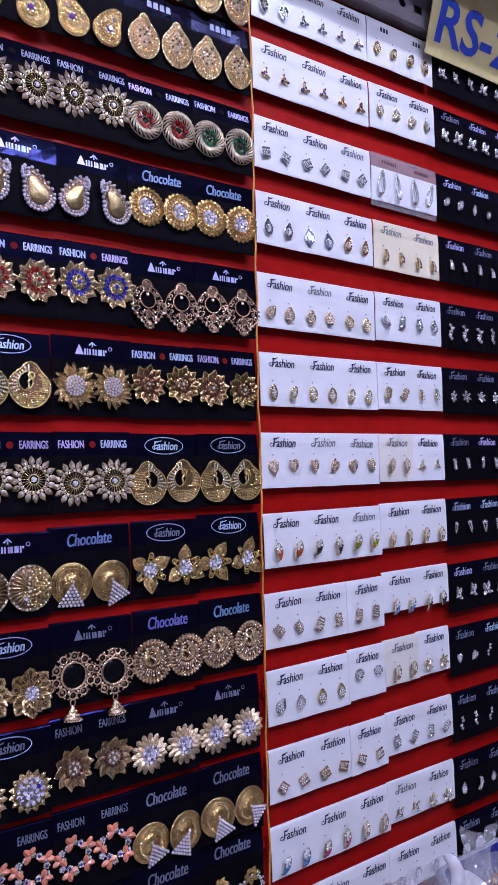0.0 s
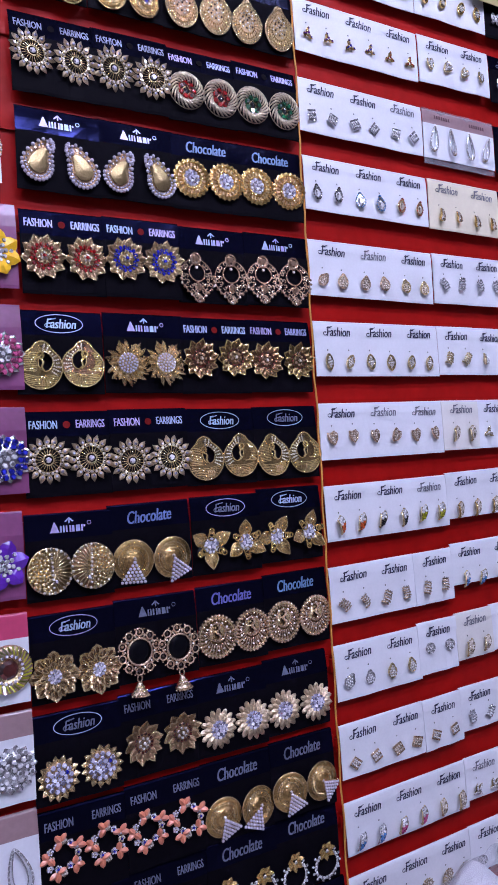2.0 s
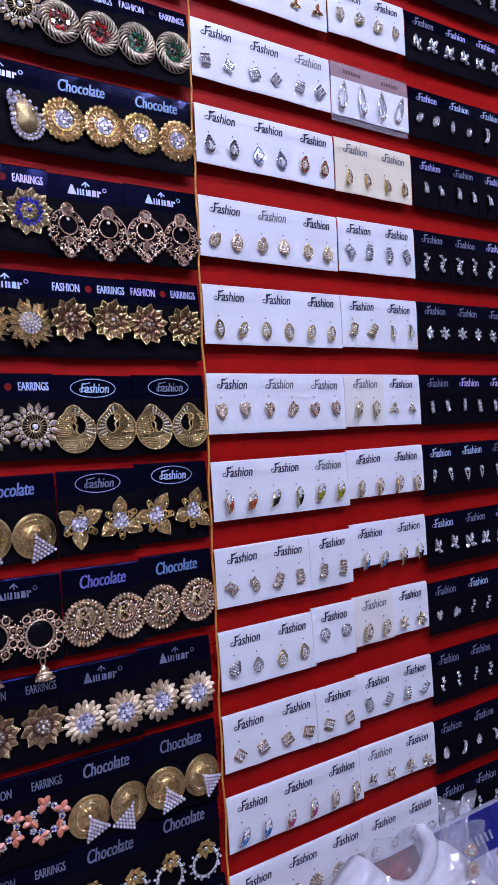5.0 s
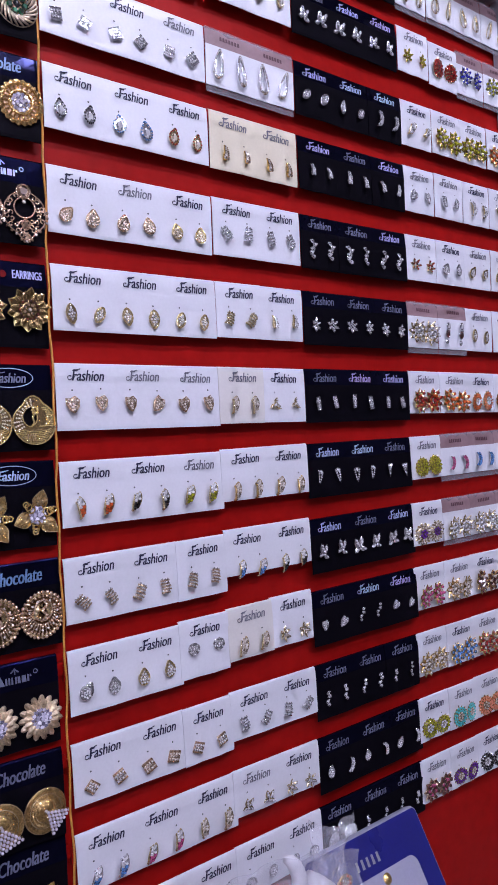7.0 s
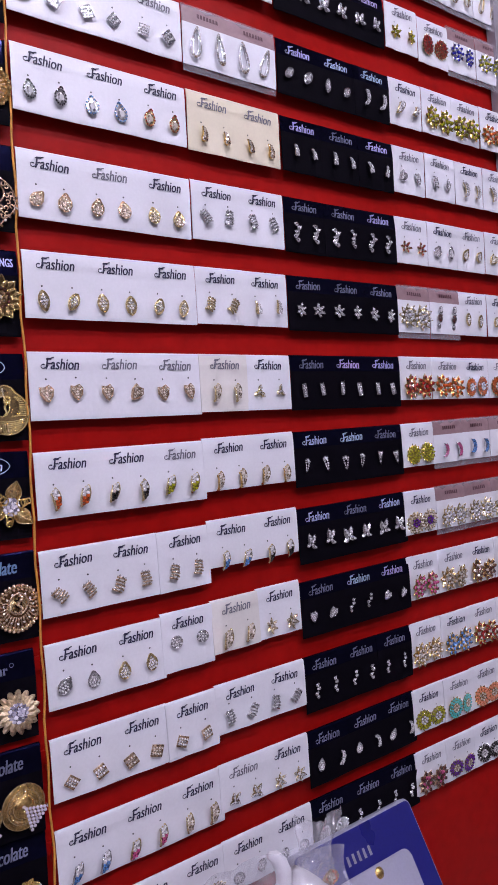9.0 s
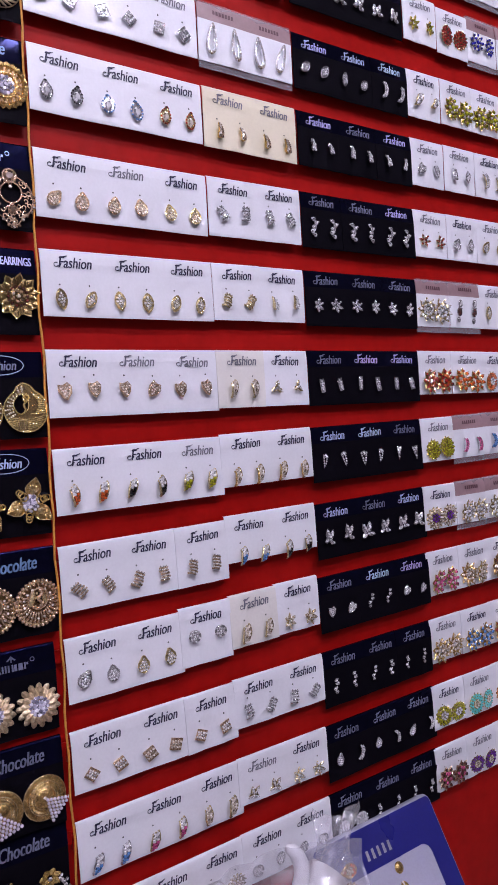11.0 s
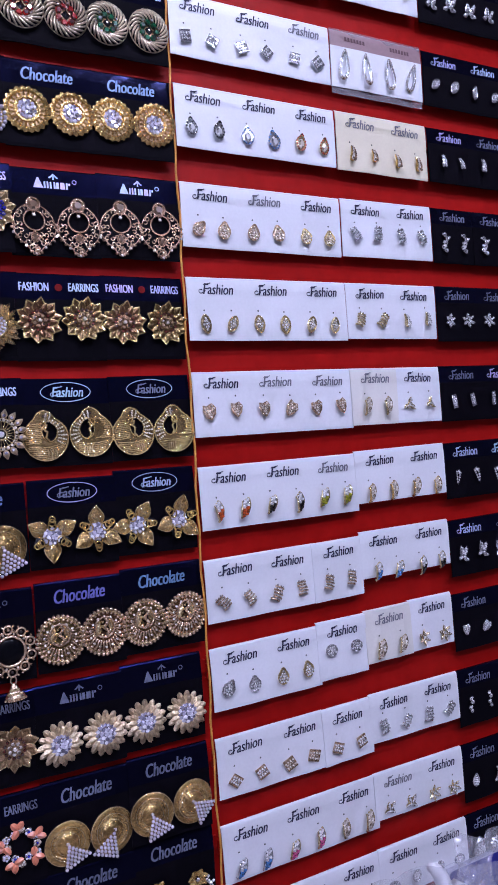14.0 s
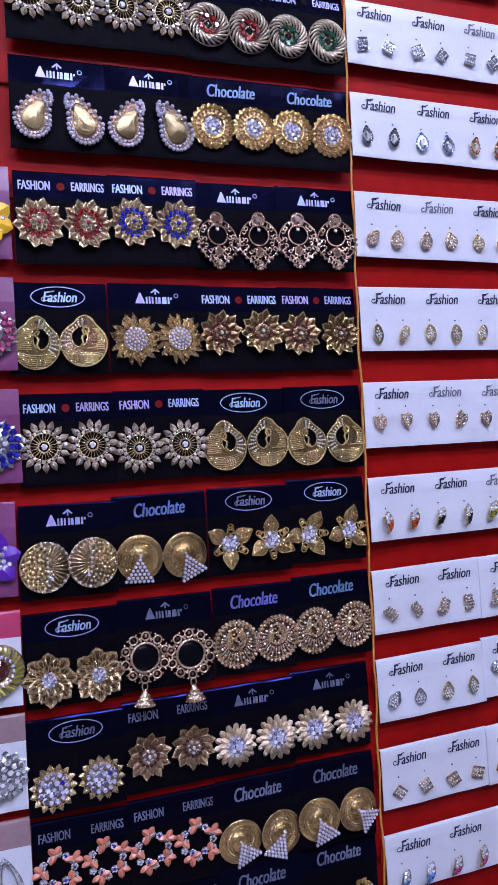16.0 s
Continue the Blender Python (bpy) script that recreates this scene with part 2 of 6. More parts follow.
class Shape:
    """Faces gathered by material; x to the right, z up, and -y towards the viewer."""

    def __init__(self):
        self.v, self.f, self.smooth, self.pieces = {}, {}, {}, []

    def add(self, m, vs, fs, smooth=False):
        v, f = self.v.setdefault(m, []), self.f.setdefault(m, [])
        k = len(v)
        v.extend(vs)
        f.extend(tuple(i + k for i in q) for q in fs)
        self.smooth.setdefault(m, []).extend([smooth] * len(fs))

    def gem(self, x, z, r, m, y=0.0, n=6, h=0.75, tall=1.0, turn=0.0):
        """A cut stone; its facets do not share corners, and its table leans a little its own way."""
        q = math.sin(x * 9173.0 + z * 6131.0) * 43758.5
        lean, way = 0.22 * (q - math.floor(q)), 6.28 * (q * 7 - math.floor(q * 7))
        rings = []
        for rad, yy in ((1.0, 0.0), (0.97, -0.3), (0.62, -0.9)):
            row = []
            for i in range(n):
                a = turn + 2 * math.pi * i / n
                u, w = math.cos(a) * rad, math.sin(a) * rad
                dy = lean * (u * math.cos(way) + w * math.sin(way)) if yy < -0.8 else 0
                row.append((x + u * r, y + (yy * h + dy) * r, z + w * r * tall))
            rings.append(row)
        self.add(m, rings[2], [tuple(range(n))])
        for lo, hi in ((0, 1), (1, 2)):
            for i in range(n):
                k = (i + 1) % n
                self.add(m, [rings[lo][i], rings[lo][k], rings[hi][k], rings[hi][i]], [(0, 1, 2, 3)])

    def bead(self, x, z, r, m, y=0.0, n=8, rings=4):
        vs = [(x, y - r, z)]
        for j in range(1, rings + 1):
            b = 0.55 * math.pi * j / rings
            vs += [(x + math.sin(b) * r * math.cos(2 * math.pi * i / n), y - r * math.cos(b), z + math.sin(b) * r * math.sin(2 * math.pi * i / n)) for i in range(n)]
        fs = [(0, 1 + i, 1 + (i + 1) % n) for i in range(n)]
        for j in range(rings - 1):
            k = 1 + j * n
            fs += [(k + i, k + n + i, k + n + (i + 1) % n, k + (i + 1) % n) for i in range(n)]
        self.add(m, vs, fs, True)

    def petal(self, x, z, a, l, w, m, y=0.0, t=0.0012, curl=0.0, tip=1.0, steps=5, own=False):
        """A leaf from (x, z) along the angle a, ridged, its tip lifted by curl; tip 1 is pointed, 0.5 round.
        Given own, it is a piece by itself."""
        if own:
            key = ("petal", l, w, m, t, round(curl, 5), tip, steps)
            if key not in CACHE:
                one = Shape()
                one.petal(0, 0, 0, l, w, m, 0, t, curl, tip, steps)
                CACHE[key] = one.meshes("petal")[0][1]
            self.pieces.append((CACHE[key], pose(x, y, z, 0, -math.degrees(a), 0)))
            return
        vs, fs = [], []
        c, s = math.cos(a), math.sin(a)
        for i in range(steps + 1):
            u = i / steps
            half = 0.5 * w * (math.sin(math.pi * min(u, 0.999) ** 0.8) ** tip + 0.05)
            yy = y - curl * u * u
            for q, lift in ((-half, 0.0), (0.0, t), (half, 0.0)):
                vs.append((x + c * l * u - s * q, yy - lift * math.sin(math.pi * (0.1 + 0.8 * u)), z + s * l * u + c * q))
        for i in range(steps):
            k = 3 * i
            fs += [(k, k + 1, k + 4, k + 3), (k + 1, k + 2, k + 5, k + 4), (k + 2, k, k + 3, k + 5)]
        self.add(m, vs, fs)

    def tube(self, pts, r, m, n=6, closed=False, taper=None):
        pts = [Vector(p) for p in pts]
        k, vs = len(pts), []
        for i, p in enumerate(pts):
            a = pts[(i - 1) % k] if closed or i else p
            b = pts[(i + 1) % k] if closed or i < k - 1 else p
            d = (b - a).normalized()
            side = d.cross(Vector((0, 1, 0)))
            side = side.normalized() if side.length > 1e-6 else Vector((1, 0, 0))
            up = side.cross(d)
            rad = r * (taper[i] if taper else 1.0)
            vs += [tuple(p + rad * (math.cos(2 * math.pi * j / n) * side + math.sin(2 * math.pi * j / n) * up)) for j in range(n)]
        fs = []
        for i in range(k if closed else k - 1):
            a, b = i * n, ((i + 1) % k) * n
            fs += [(a + j, a + (j + 1) % n, b + (j + 1) % n, b + j) for j in range(n)]
        if not closed:
            fs += [tuple(range(n))[::-1], tuple(range((k - 1) * n, k * n))]
        self.add(m, vs, fs, True)

    def ring(self, x, z, r, t, m, y=0.0, n=20, tall=1.0, seg=5):
        self.tube([(x + r * math.cos(2 * math.pi * i / n), y, z + r * tall * math.sin(2 * math.pi * i / n)) for i in range(n)], t, m, seg, True)

    def lathe(self, prof, m, x=0.0, z=0.0, n=28, wave=0.0, waves=12, smooth=True, tall=1.0):
        """Profile of (radius, y), turned about the y axis; wave scallops the outline."""
        vs, fs = [], []
        for r, y in prof:
            for i in range(n):
                a = 2 * math.pi * i / n
                q = r * (1 + wave * math.cos(waves * a))
                vs.append((x + q * math.cos(a), y, z + q * tall * math.sin(a)))
        for k in range(len(prof) - 1):
            a, b = k * n, (k + 1) * n
            fs += [(a + i, a + (i + 1) % n, b + (i + 1) % n, b + i) for i in range(n)]
        fs.append(tuple(range((len(prof) - 1) * n, len(prof) * n)))
        self.add(m, vs, fs, smooth)

    def plate(self, line, m, y=0.0, t=0.0012, bev=0.86, cx=0.0, cz=0.0, dome=0.0):
        """A flat piece with the outline of (x, z) points, its front edge bevelled."""
        n = len(line)
        vs = [(x, y, z) for x, z in line] + [(x, y - t * 0.7, z) for x, z in line]
        vs += [(cx + (x - cx) * bev, y - t, cz + (z - cz) * bev) for x, z in line]
        vs.append((cx, y - t - dome, cz))
        fs = [tuple(range(n))]
        for k in (0, n):
            fs += [(k + i, k + (i + 1) % n, k + n + (i + 1) % n, k + n + i) for i in range(n)]
        fs += [(2 * n + i, 2 * n + (i + 1) % n, 3 * n) for i in range(n)]
        self.add(m, vs, fs)

    def band(self, outer, inner, m, y=0.0, t=0.0012):
        """A flat piece between two outlines of the same number of points."""
        n = len(outer)
        vs = [(x, y, z) for x, z in outer] + [(x, y - t, z) for x, z in outer] + [(x, y - t, z) for x, z in inner] + [(x, y, z) for x, z in inner]
        fs = []
        for a in (0, n, 2 * n):
            fs += [(a + i, a + (i + 1) % n, a + n + (i + 1) % n, a + n + i) for i in range(n)]
        self.add(m, vs, fs)

    def box(self, x0, x1, y0, y1, z0, z1, m):
        vs = [(x, y, z) for x in (x0, x1) for y in (y0, y1) for z in (z0, z1)]
        self.add(m, vs, [(0, 1, 3, 2), (4, 6, 7, 5), (0, 4, 5, 1), (2, 3, 7, 6), (0, 2, 6, 4), (1, 5, 7, 3)])

    def meshes(self, name):
        """One mesh for each material, the first being the main one."""
        out = []
        for m in self.v:
            me = bpy.data.meshes.new(name + "_" + m)
            me.from_pydata(self.v[m], [], self.f[m])
            me.polygons.foreach_set("use_smooth", self.smooth[m])
            bm = bmesh.new()
            bm.from_mesh(me)
            bmesh.ops.recalc_face_normals(bm, faces=bm.faces)
            if m in STONES:
                bmesh.ops.reverse_faces(bm, faces=[f for f in bm.faces if f.normal.y > 0.05])
            bm.to_mesh(me)
            bm.free()
            me.materials.append(M[m])
            out.append((m, me))
        return out


def part(name, me, parent, m=None, label=""):
    ob = new(name, me)
    ob.parent = parent
    if m is not None:
        ob.matrix_basis = m
    if label:
        ob["label"] = label
    return ob


def empty(name, m):
    ob = new(name)
    ob.empty_display_size = 0.01
    ob.matrix_basis = m
    return ob


PART_NAME = {k: "stone_setting" for k in STONES.split()}
PART_NAME.update(pearl="pearl_setting", coral="enamel", teal="enamel", violet="enamel", yellow="enamel", white="enamel", mirror="mirror")
PIECES = {}


def cached(key, make):
    if key not in CACHE:
        shape = make()
        CACHE[key] = shape.meshes(key if isinstance(key, str) else "_".join(str(k) for k in key))
        PIECES[key] = shape.pieces
    return CACHE[key]


def put_earring(kind, parent, m, label=""):
    meshes = earring(kind)
    main = part("earring", meshes[0][1], parent, m, label)
    for me, at in PIECES[kind]:
        part("petal", me, main, at)
    for k, me in meshes[1:]:
        q = part(PART_NAME.get(k, "setting"), me, main)
        if k in STONES or k == "pearl":
            q["kind"] = "stuff"
    return main


def polar(r, a):
    return r * math.cos(a), r * math.sin(a)


def turns(n, start=0.0):
    return [start + 2 * math.pi * i / n for i in range(n)]


def cluster(s, r, size, m, y, n1=6, n2=11, jit=0.15, rng=None):
    """Stones heaped in two rings round a middle one."""
    s.gem(0, 0, size * 1.1, m, y - size * 0.9)
    for n, q, lift in ((n1, r * 0.5, 0.6), (n2, r * 0.95, 0.1)):
        for i, a in enumerate(turns(n, 0.3)):
            x, z = polar(q, a)
            s.gem(x, z, size * (1 + jit * math.sin(5 * i + n)), m, y - size * lift, turn=a)
# ---- the earrings, one function for each kind ----
def e_sun():
    s = Shape()
    for a in turns(22):
        (x0, z0), (x1, z1) = polar(0.0042, a), polar(0.0112, a)
        s.tube([(x0, -0.0022, z0), (x1, -0.0008, z1)], 0.00048, "palegold", 4)
    s.ring(0, 0, 0.0046, 0.0009, "palegold", -0.002)
    s.ring(0, 0, 0.0114, 0.0008, "palegold", -0.0008, 28)
    s.ring(0, 0, 0.0138, 0.0008, "palegold", -0.0006, 28)
    for i, a in enumerate(turns(16, 0.1)):
        x, z = polar(0.0134, a)
        s.petal(x, z, a, 0.0088, 0.0054, "cream", -0.0004, 0.0026, 0.0006 * (i % 3), own=True)
        s.gem(*polar(0.0164, a), 0.0016, "crystal", -0.0020, tall=1.0)
    for a in turns(20):
        s.gem(*polar(0.0126, a), 0.0017, "champagne", -0.001)
    s.gem(0, 0, 0.0028, "crystal", -0.0022, 8)
    return s


def e_twist(col):
    s = Shape()
    for a in turns(22):
        pts = []
        for k in range(6):
            u = k / 5
            x, z = polar(0.0098 + 0.0100 * u, a + 0.85 * u)
            pts.append((x, -0.0016 - 0.0026 * math.sin(math.pi * u), z))
        s.tube(pts, 0.00095, "silver", 5, taper=[0.6, 1, 1.2, 1.25, 1.1, 0.5])
    s.ring(0, 0, 0.0195, 0.0006, "silver", -0.0006, 30)
    s.lathe([(0.0104, -0.0004), (0.0098, -0.0012), (0.003, -0.0012)], "bronze", n=20)
    for i, a in enumerate(turns(7)):
        s.gem(*polar(0.0072, a), 0.0033, col, -0.0012)
        s.gem(*polar(0.0104, a + 0.45), 0.0012, "champagne" if col == "red" else "clear", -0.0020)
    s.petal(-0.0042, 0, 0, 0.0084, 0.005, "black", -0.0016)
    s.petal(0, -0.0042, math.pi / 2, 0.0084, 0.005, "black", -0.0017)
    return s


def paisley_line(k, n=26, flip=1):
    """The outline of a paisley: a round body whose tip leans over to one side."""
    out = []
    for i in range(n):
        a = -math.pi * 0.5 + 2 * math.pi * i / n
        x, z = 0.0140 * math.cos(a), 0.0150 * math.sin(a) - 0.004
        up = max(0.0, math.sin(a)) ** 2.2
        x += 0.0125 * up * (1.1 if a < math.pi * 0.5 else 0.85)
        z += 0.0085 * up
        out.append((flip * (x * k - 0.0025 * k), z * k))
    return out


def e_paisley(flip):
    s = Shape()
    body = [(x - flip * 0.0006, z - 0.0016) for x, z in paisley_line(0.60, 30, flip)]
    s.plate(body, "satin_gold", -0.0006, 0.0030, 0.72, cx=-flip * 0.0012, cz=-0.004, dome=0.0016)
    s.tube([(x, -0.0012, z) for x, z in body], 0.0005, "antique", 5, True)
    s.band(paisley_line(1.0, 26, flip), paisley_line(0.50, 26, flip), "bronze", 0, 0.0006)
    for x, z in paisley_line(1.02, 25, flip):
        s.bead(x, z, 0.00182, "pearl", -0.0012)
    for x, z in paisley_line(0.80, 27, flip):
        s.gem(x, z - 0.0006, 0.0012, "crystal", -0.0008)
    for k in range(9):
        b = 1.9 - 0.70 * k
        r = 0.0050 - 0.00036 * k
        s.bead(flip * (0.0112 + r * math.cos(b)), 0.0128 + r * math.sin(b), 0.0017, "pearl", -0.0018, 6, 3)
    return s


def e_goldpaisley(flip, col):
    s = Shape()
    s.plate(paisley_line(1.12, 26, flip), "darkgold", 0, 0.0016, 0.88, cz=-0.002, dome=0.001)
    for k in (1.0, 0.82):
        s.tube([(x, -0.0018, z) for x, z in paisley_line(k, 26, flip)], 0.0005, "gold", 5, True)
    for x, z in paisley_line(0.92, 34, flip):
        s.bead(x, z, 0.0011, "gold", -0.0016, 6, 3)
    for i, a in enumerate(turns(16)):
        x, z = polar(0.0065, a)
        s.ring(x * 1.1, z - 0.003, 0.0013, 0.00045, "gold", -0.0024, 8, seg=4)
    s.gem(0, -0.003, 0.003, col, -0.0024, 8)
    for a in turns(6):
        x, z = polar(0.0042, a)
        s.gem(x, z - 0.003, 0.0011, "crystal", -0.0022)
    s.gem(flip * 0.006, 0.008, 0.0014, col, -0.002)
    return s


def drop_line(w, h, n=30, sharp=1.6):
    """A drop, its tip up."""
    out = []
    for i in range(n):
        a = 2 * math.pi * i / n
        z = -math.cos(a)
        x = math.sin(a) * (1 - max(0, z) ** sharp * 0.55)
        out.append((x * w, z * h + (0.12 * h if z > 0.85 else 0)))
    return out


def e_golddrop():
    s = Shape()
    s.plate(drop_line(0.0178, 0.0225), "bronze", 0, 0.0014, 0.93, cz=-0.003, dome=0.0012)
    s.tube([(x, -0.0014, z) for x, z in drop_line(0.0178, 0.0225)], 0.0009, "antique", 5, True)
    for q in (0.72, 0.5):
        s.tube([(x, -0.0022, z * q - 0.001) for x, z in drop_line(0.0178 * q, 0.0225)], 0.0005, "gold", 4, True)
    for a in turns(26):
        (x0, z0), (x1, z1) = polar(0.0092, a), polar(0.0155, a)
        if z0 < 0.004:
            s.tube([(x0, -0.0022, z0 - 0.002), (x1, -0.0016, z1 * 1.15 - 0.002)], 0.0005, "gold", 4)
    for x, z in drop_line(0.0160, 0.0200, 30):
        s.ring(x, z, 0.0016, 0.0005, "antique", -0.0018, 8, seg=4)
    for i in range(26):
        x, z = polar(0.0011 * math.sqrt(i) * 1.7, i * 2.4)
        s.gem(x, z * 1.2 + 0.002, 0.0012, "champagne" if i % 3 else "smoke", -0.003)
    return s


def e_chocsun():
    s = Shape()
    s.lathe([(0.0198, 0), (0.0198, -0.0008), (0.0165, -0.0022), (0.0152, -0.0008), (0.0118, -0.0008), (0.011, -0.0026), (0.0098, -0.0026), (0.0092, -0.001)], "gold", n=88, wave=0.045, waves=22, smooth=False)
    for a in turns(44):
        (x0, z0), (x1, z1) = polar(0.0158, a), polar(0.0198, a)
        s.tube([(x0, -0.0022, z0), (x1, -0.0008, z1)], 0.00038, "gold", 4)
    for a in turns(22):
        s.petal(*polar(0.0115, a), a, 0.0042, 0.0022, "gold", -0.001, 0.001, 0.0008)
    s.band([polar(0.0150, a) for a in turns(44)], [polar(0.0112, a) for a in turns(44)], "bronze", -0.0004, 0.0007)
    cluster(s, 0.0072, 0.0021, "crystal", -0.0012, 6, 12)
    return s


def e_flower(col):
    s = Shape()
    for n, l, w, y, off, curl in ((10, 0.0130, 0.0104, -0.0004, 0, 0.003), (10, 0.0098, 0.0075, -0.0014, 0.31, 0.002)):
        for a in turns(n, off + 0.1):
            s.petal(*polar(0.0085, a), a, l, w, "antique", y, 0.0012, curl, own=True)
            s.petal(*polar(0.0090, a), a, l * 0.82, w * 0.68, "bronze", y - 0.0011, 0.0008, curl * 0.85)
            x, z = polar(0.0095, a)
            u, v = polar(0.0095 + l * 0.74, a)
            s.tube([(x, y - 0.0022, z), (u, y - 0.0022 - curl * 0.6, v)], 0.0004, "antique", 4)
    s.lathe([(0.012, -0.0006), (0.0105, -0.0024), (0.006, -0.003), (0.003, -0.0052)], "bronze", n=24)
    for a in turns(15):
        s.gem(*polar(0.0114, a), 0.0022, col, -0.0024)
        s.gem(*polar(0.0084, a + 0.2), 0.0018, col, -0.0032)
    for a in turns(8):
        x, z = polar(0.0056, a)
        s.ring(x, z, 0.0019, 0.0006, "antique", -0.0046, 8, seg=4)
    for a in turns(5, 0.3):
        s.gem(*polar(0.0028, a), 0.0013, "champagne", -0.0052)
    s.gem(0, 0, 0.0020, col, -0.0062)
    return s


def e_chandbali():
    s = Shape()
    line = [(x, -z) for x, z in drop_line(0.0186, 0.0205, 30, 3.2)]
    s.tube([(x, -0.0008, z) for x, z in line], 0.0008, "copper", 5, True)
    s.ring(0, 0.006, 0.0092, 0.0010, "copper", -0.001, 22)
    s.band(line, [(0.0090 * math.sin(a), 0.006 + 0.0090 * math.cos(a)) for a in turns(30)], "mirror", 0.0, 0.0005)
    # open scrolls on the dark ground
    for k, q in ((19, 0.86), (14, 0.66), (8, 0.46)):
        for i in range(k):
            x, z = [(p * q, r * q) for p, r in line][int(i * 30 / k)]
            if (x * x + (z - 0.006) ** 2) ** 0.5 > 0.0112:
                s.tube([(x + 0.0017 * math.cos(b + i), -0.001, z + 0.0017 * math.sin(b + i)) for b in [0.75 * j for j in range(8)]], 0.00078, "rose", 5)
    for i, (x, z) in enumerate(line):
        if z < 0.006:
            s.gem(x * 1.07, z * 1.07, 0.0014, "topaz" if i % 3 else "champagne", -0.0012)
    s.gem(0, -0.0092, 0.0030, "topaz", -0.001, 8, tall=1.3)
    s.ring(0, -0.0092, 0.0036, 0.0006, "copper", -0.0014, 14, 1.3)
    s.ring(0, 0.0205, 0.0058, 0.0010, "copper", -0.001, 18)
    s.gem(0, 0.0205, 0.0050, "topaz", -0.0006, 10, 0.45)
    s.ring(0, 0.0138, 0.0014, 0.0006, "copper", -0.001, 8)
    s.gem(0, 0.011, 0.0018, "champagne", -0.001)
    return s


def e_peacock(flip):
    s = Shape()
    out = drop_line(0.0200, 0.0215, 36, 2.6)
    inn = [(0.0040 * flip + x * 0.34, 0.0046 + z * 0.42) for x, z in out]
    s.band(out, inn, "darkgold", 0, 0.0012)
    s.tube([(x, -0.0012, z) for x, z in out], 0.0009, "brass", 5, True)
    s.tube([(x, -0.0016, z) for x, z in inn], 0.0007, "brass", 5, True)
    # fine rows of scales over the body, bending with the drop
    for k in range(20):
        z0 = 0.0125 - 0.00172 * k
        pts = []
        for j in range(13):
            x = -0.0192 + 0.0021 * j * (0.62 if z0 > -0.006 else 1.42)
            z = z0 + 0.00022 * math.sin(j * 2.6 + k) - 0.0032 * math.sin(math.pi * j / 12) * (z0 < -0.006)
            if inside(x * 1.04, z * 1.03, out) and not inside(x, z, [(p * 1.05 - 0.0002 * flip, q) for p, q in inn]):
                pts.append((flip * x, -0.0014, z))
        if len(pts) > 2:
            s.tube(pts, 0.00066, "brass", 5)
    for r in range(4):
        for i in range(10):
            a = -0.55 + 2.0 * i / 9
            x, z = (0.0122 + 0.0021 * r) * math.cos(a), 0.002 + (0.0125 + 0.0021 * r) * math.sin(a)
            if inside(x * 1.06, z * 1.04, out):
                s.gem(flip * x, z, 0.0010, "champagne", -0.0014)
    # the dark cuts of the tail at the foot
    for j in range(4):
        x = flip * (0.0005 + 0.0022 * j)
        s.tube([(x, -0.0020, -0.0118), (x + flip * 0.0008, -0.0022, -0.0150), (x + flip * 0.0004, -0.0018, -0.0186)], 0.0005, "bronze", 4)
    for i in range(8):
        x, z = polar(0.0040, i * 0.8)
        s.bead(flip * (-0.001 + x * 0.7), 0.0105 + z * 0.8, 0.0014, "brass", -0.0020, 6, 3)
    s.tube([(flip * -0.001, -0.0018, 0.008), (flip * 0.002, -0.0026, 0.004), (flip * 0.0005, -0.0024, -0.001), (flip * 0.003, -0.002, -0.004)], 0.0013, "brass", 6)
    s.gem(0, 0.0190, 0.0013, "smoke", -0.0016)
    return s


def e_pearlsun():
    s = Shape()
    # curling leaves round the rim, leaning one way
    for n, y, off, r0, l in ((13, -0.0006, 0, 0.0098, 0.0138), (13, -0.0022, 0.24, 0.0096, 0.0100)):
        for i, a in enumerate(turns(n, off)):
            x, z = polar(r0, a)
            s.petal(x, z, a + (0.42 if i % 2 else 0.12), l, 0.0047, "antique", y, 0.0028, 0.0014 * (i % 3), 0.55, own=True)
            u, v = polar(r0 + l * 0.72, a + 0.20)
            s.bead(u, v, 0.0010, "palegold", y - 0.0016, 6, 3)
    s.lathe([(0.0108, 0), (0.0104, -0.0022), (0.0085, -0.0032), (0.004, -0.0040)], "bronze", n=24)
    s.ring(0, 0, 0.0102, 0.0008, "antique", -0.0030, 26)
    for ring, n in ((0, 1), (0.0031, 6), (0.0060, 12), (0.0086, 17)):
        for a in turns(n, ring * 60):
            x, z = polar(ring, a)
            s.bead(x, z, 0.00132, "pearl", -0.0044 + ring * 0.16)
    return s


def e_darkflower(metal):
    s = Shape()
    edge = "brass" if metal == "darkgold" else "antique"
    for n, l, w, y, off, curl in ((10, 0.0132, 0.0096, -0.0004, 0, 0.0045), (10, 0.0095, 0.0076, -0.002, 0.31, 0.002)):
        for i, a in enumerate(turns(n, off + 0.17)):
            s.petal(*polar(0.0075, a), a, l, w, edge, y, 0.0012, curl * (0.6 + 0.25 * (i % 3)), own=True)
            s.petal(*polar(0.0078, a), a, l * 0.84, w * 0.70, metal, y - 0.0010, 0.0010, curl * (0.55 + 0.22 * (i % 3)))
    s.lathe([(0.0105, -0.0006), (0.0095, -0.0026), (0.0055, -0.0032)], metal, n=20)
    for a in turns(14):
        s.gem(*polar(0.0085, a), 0.0017, "maroon", -0.0028)
    for a in turns(7):
        s.gem(*polar(0.0046, a), 0.0018, "champagne" if metal == "bronze" else "topaz", -0.0038)
    s.gem(0, 0, 0.0021, "champagne", -0.0048)
    return s


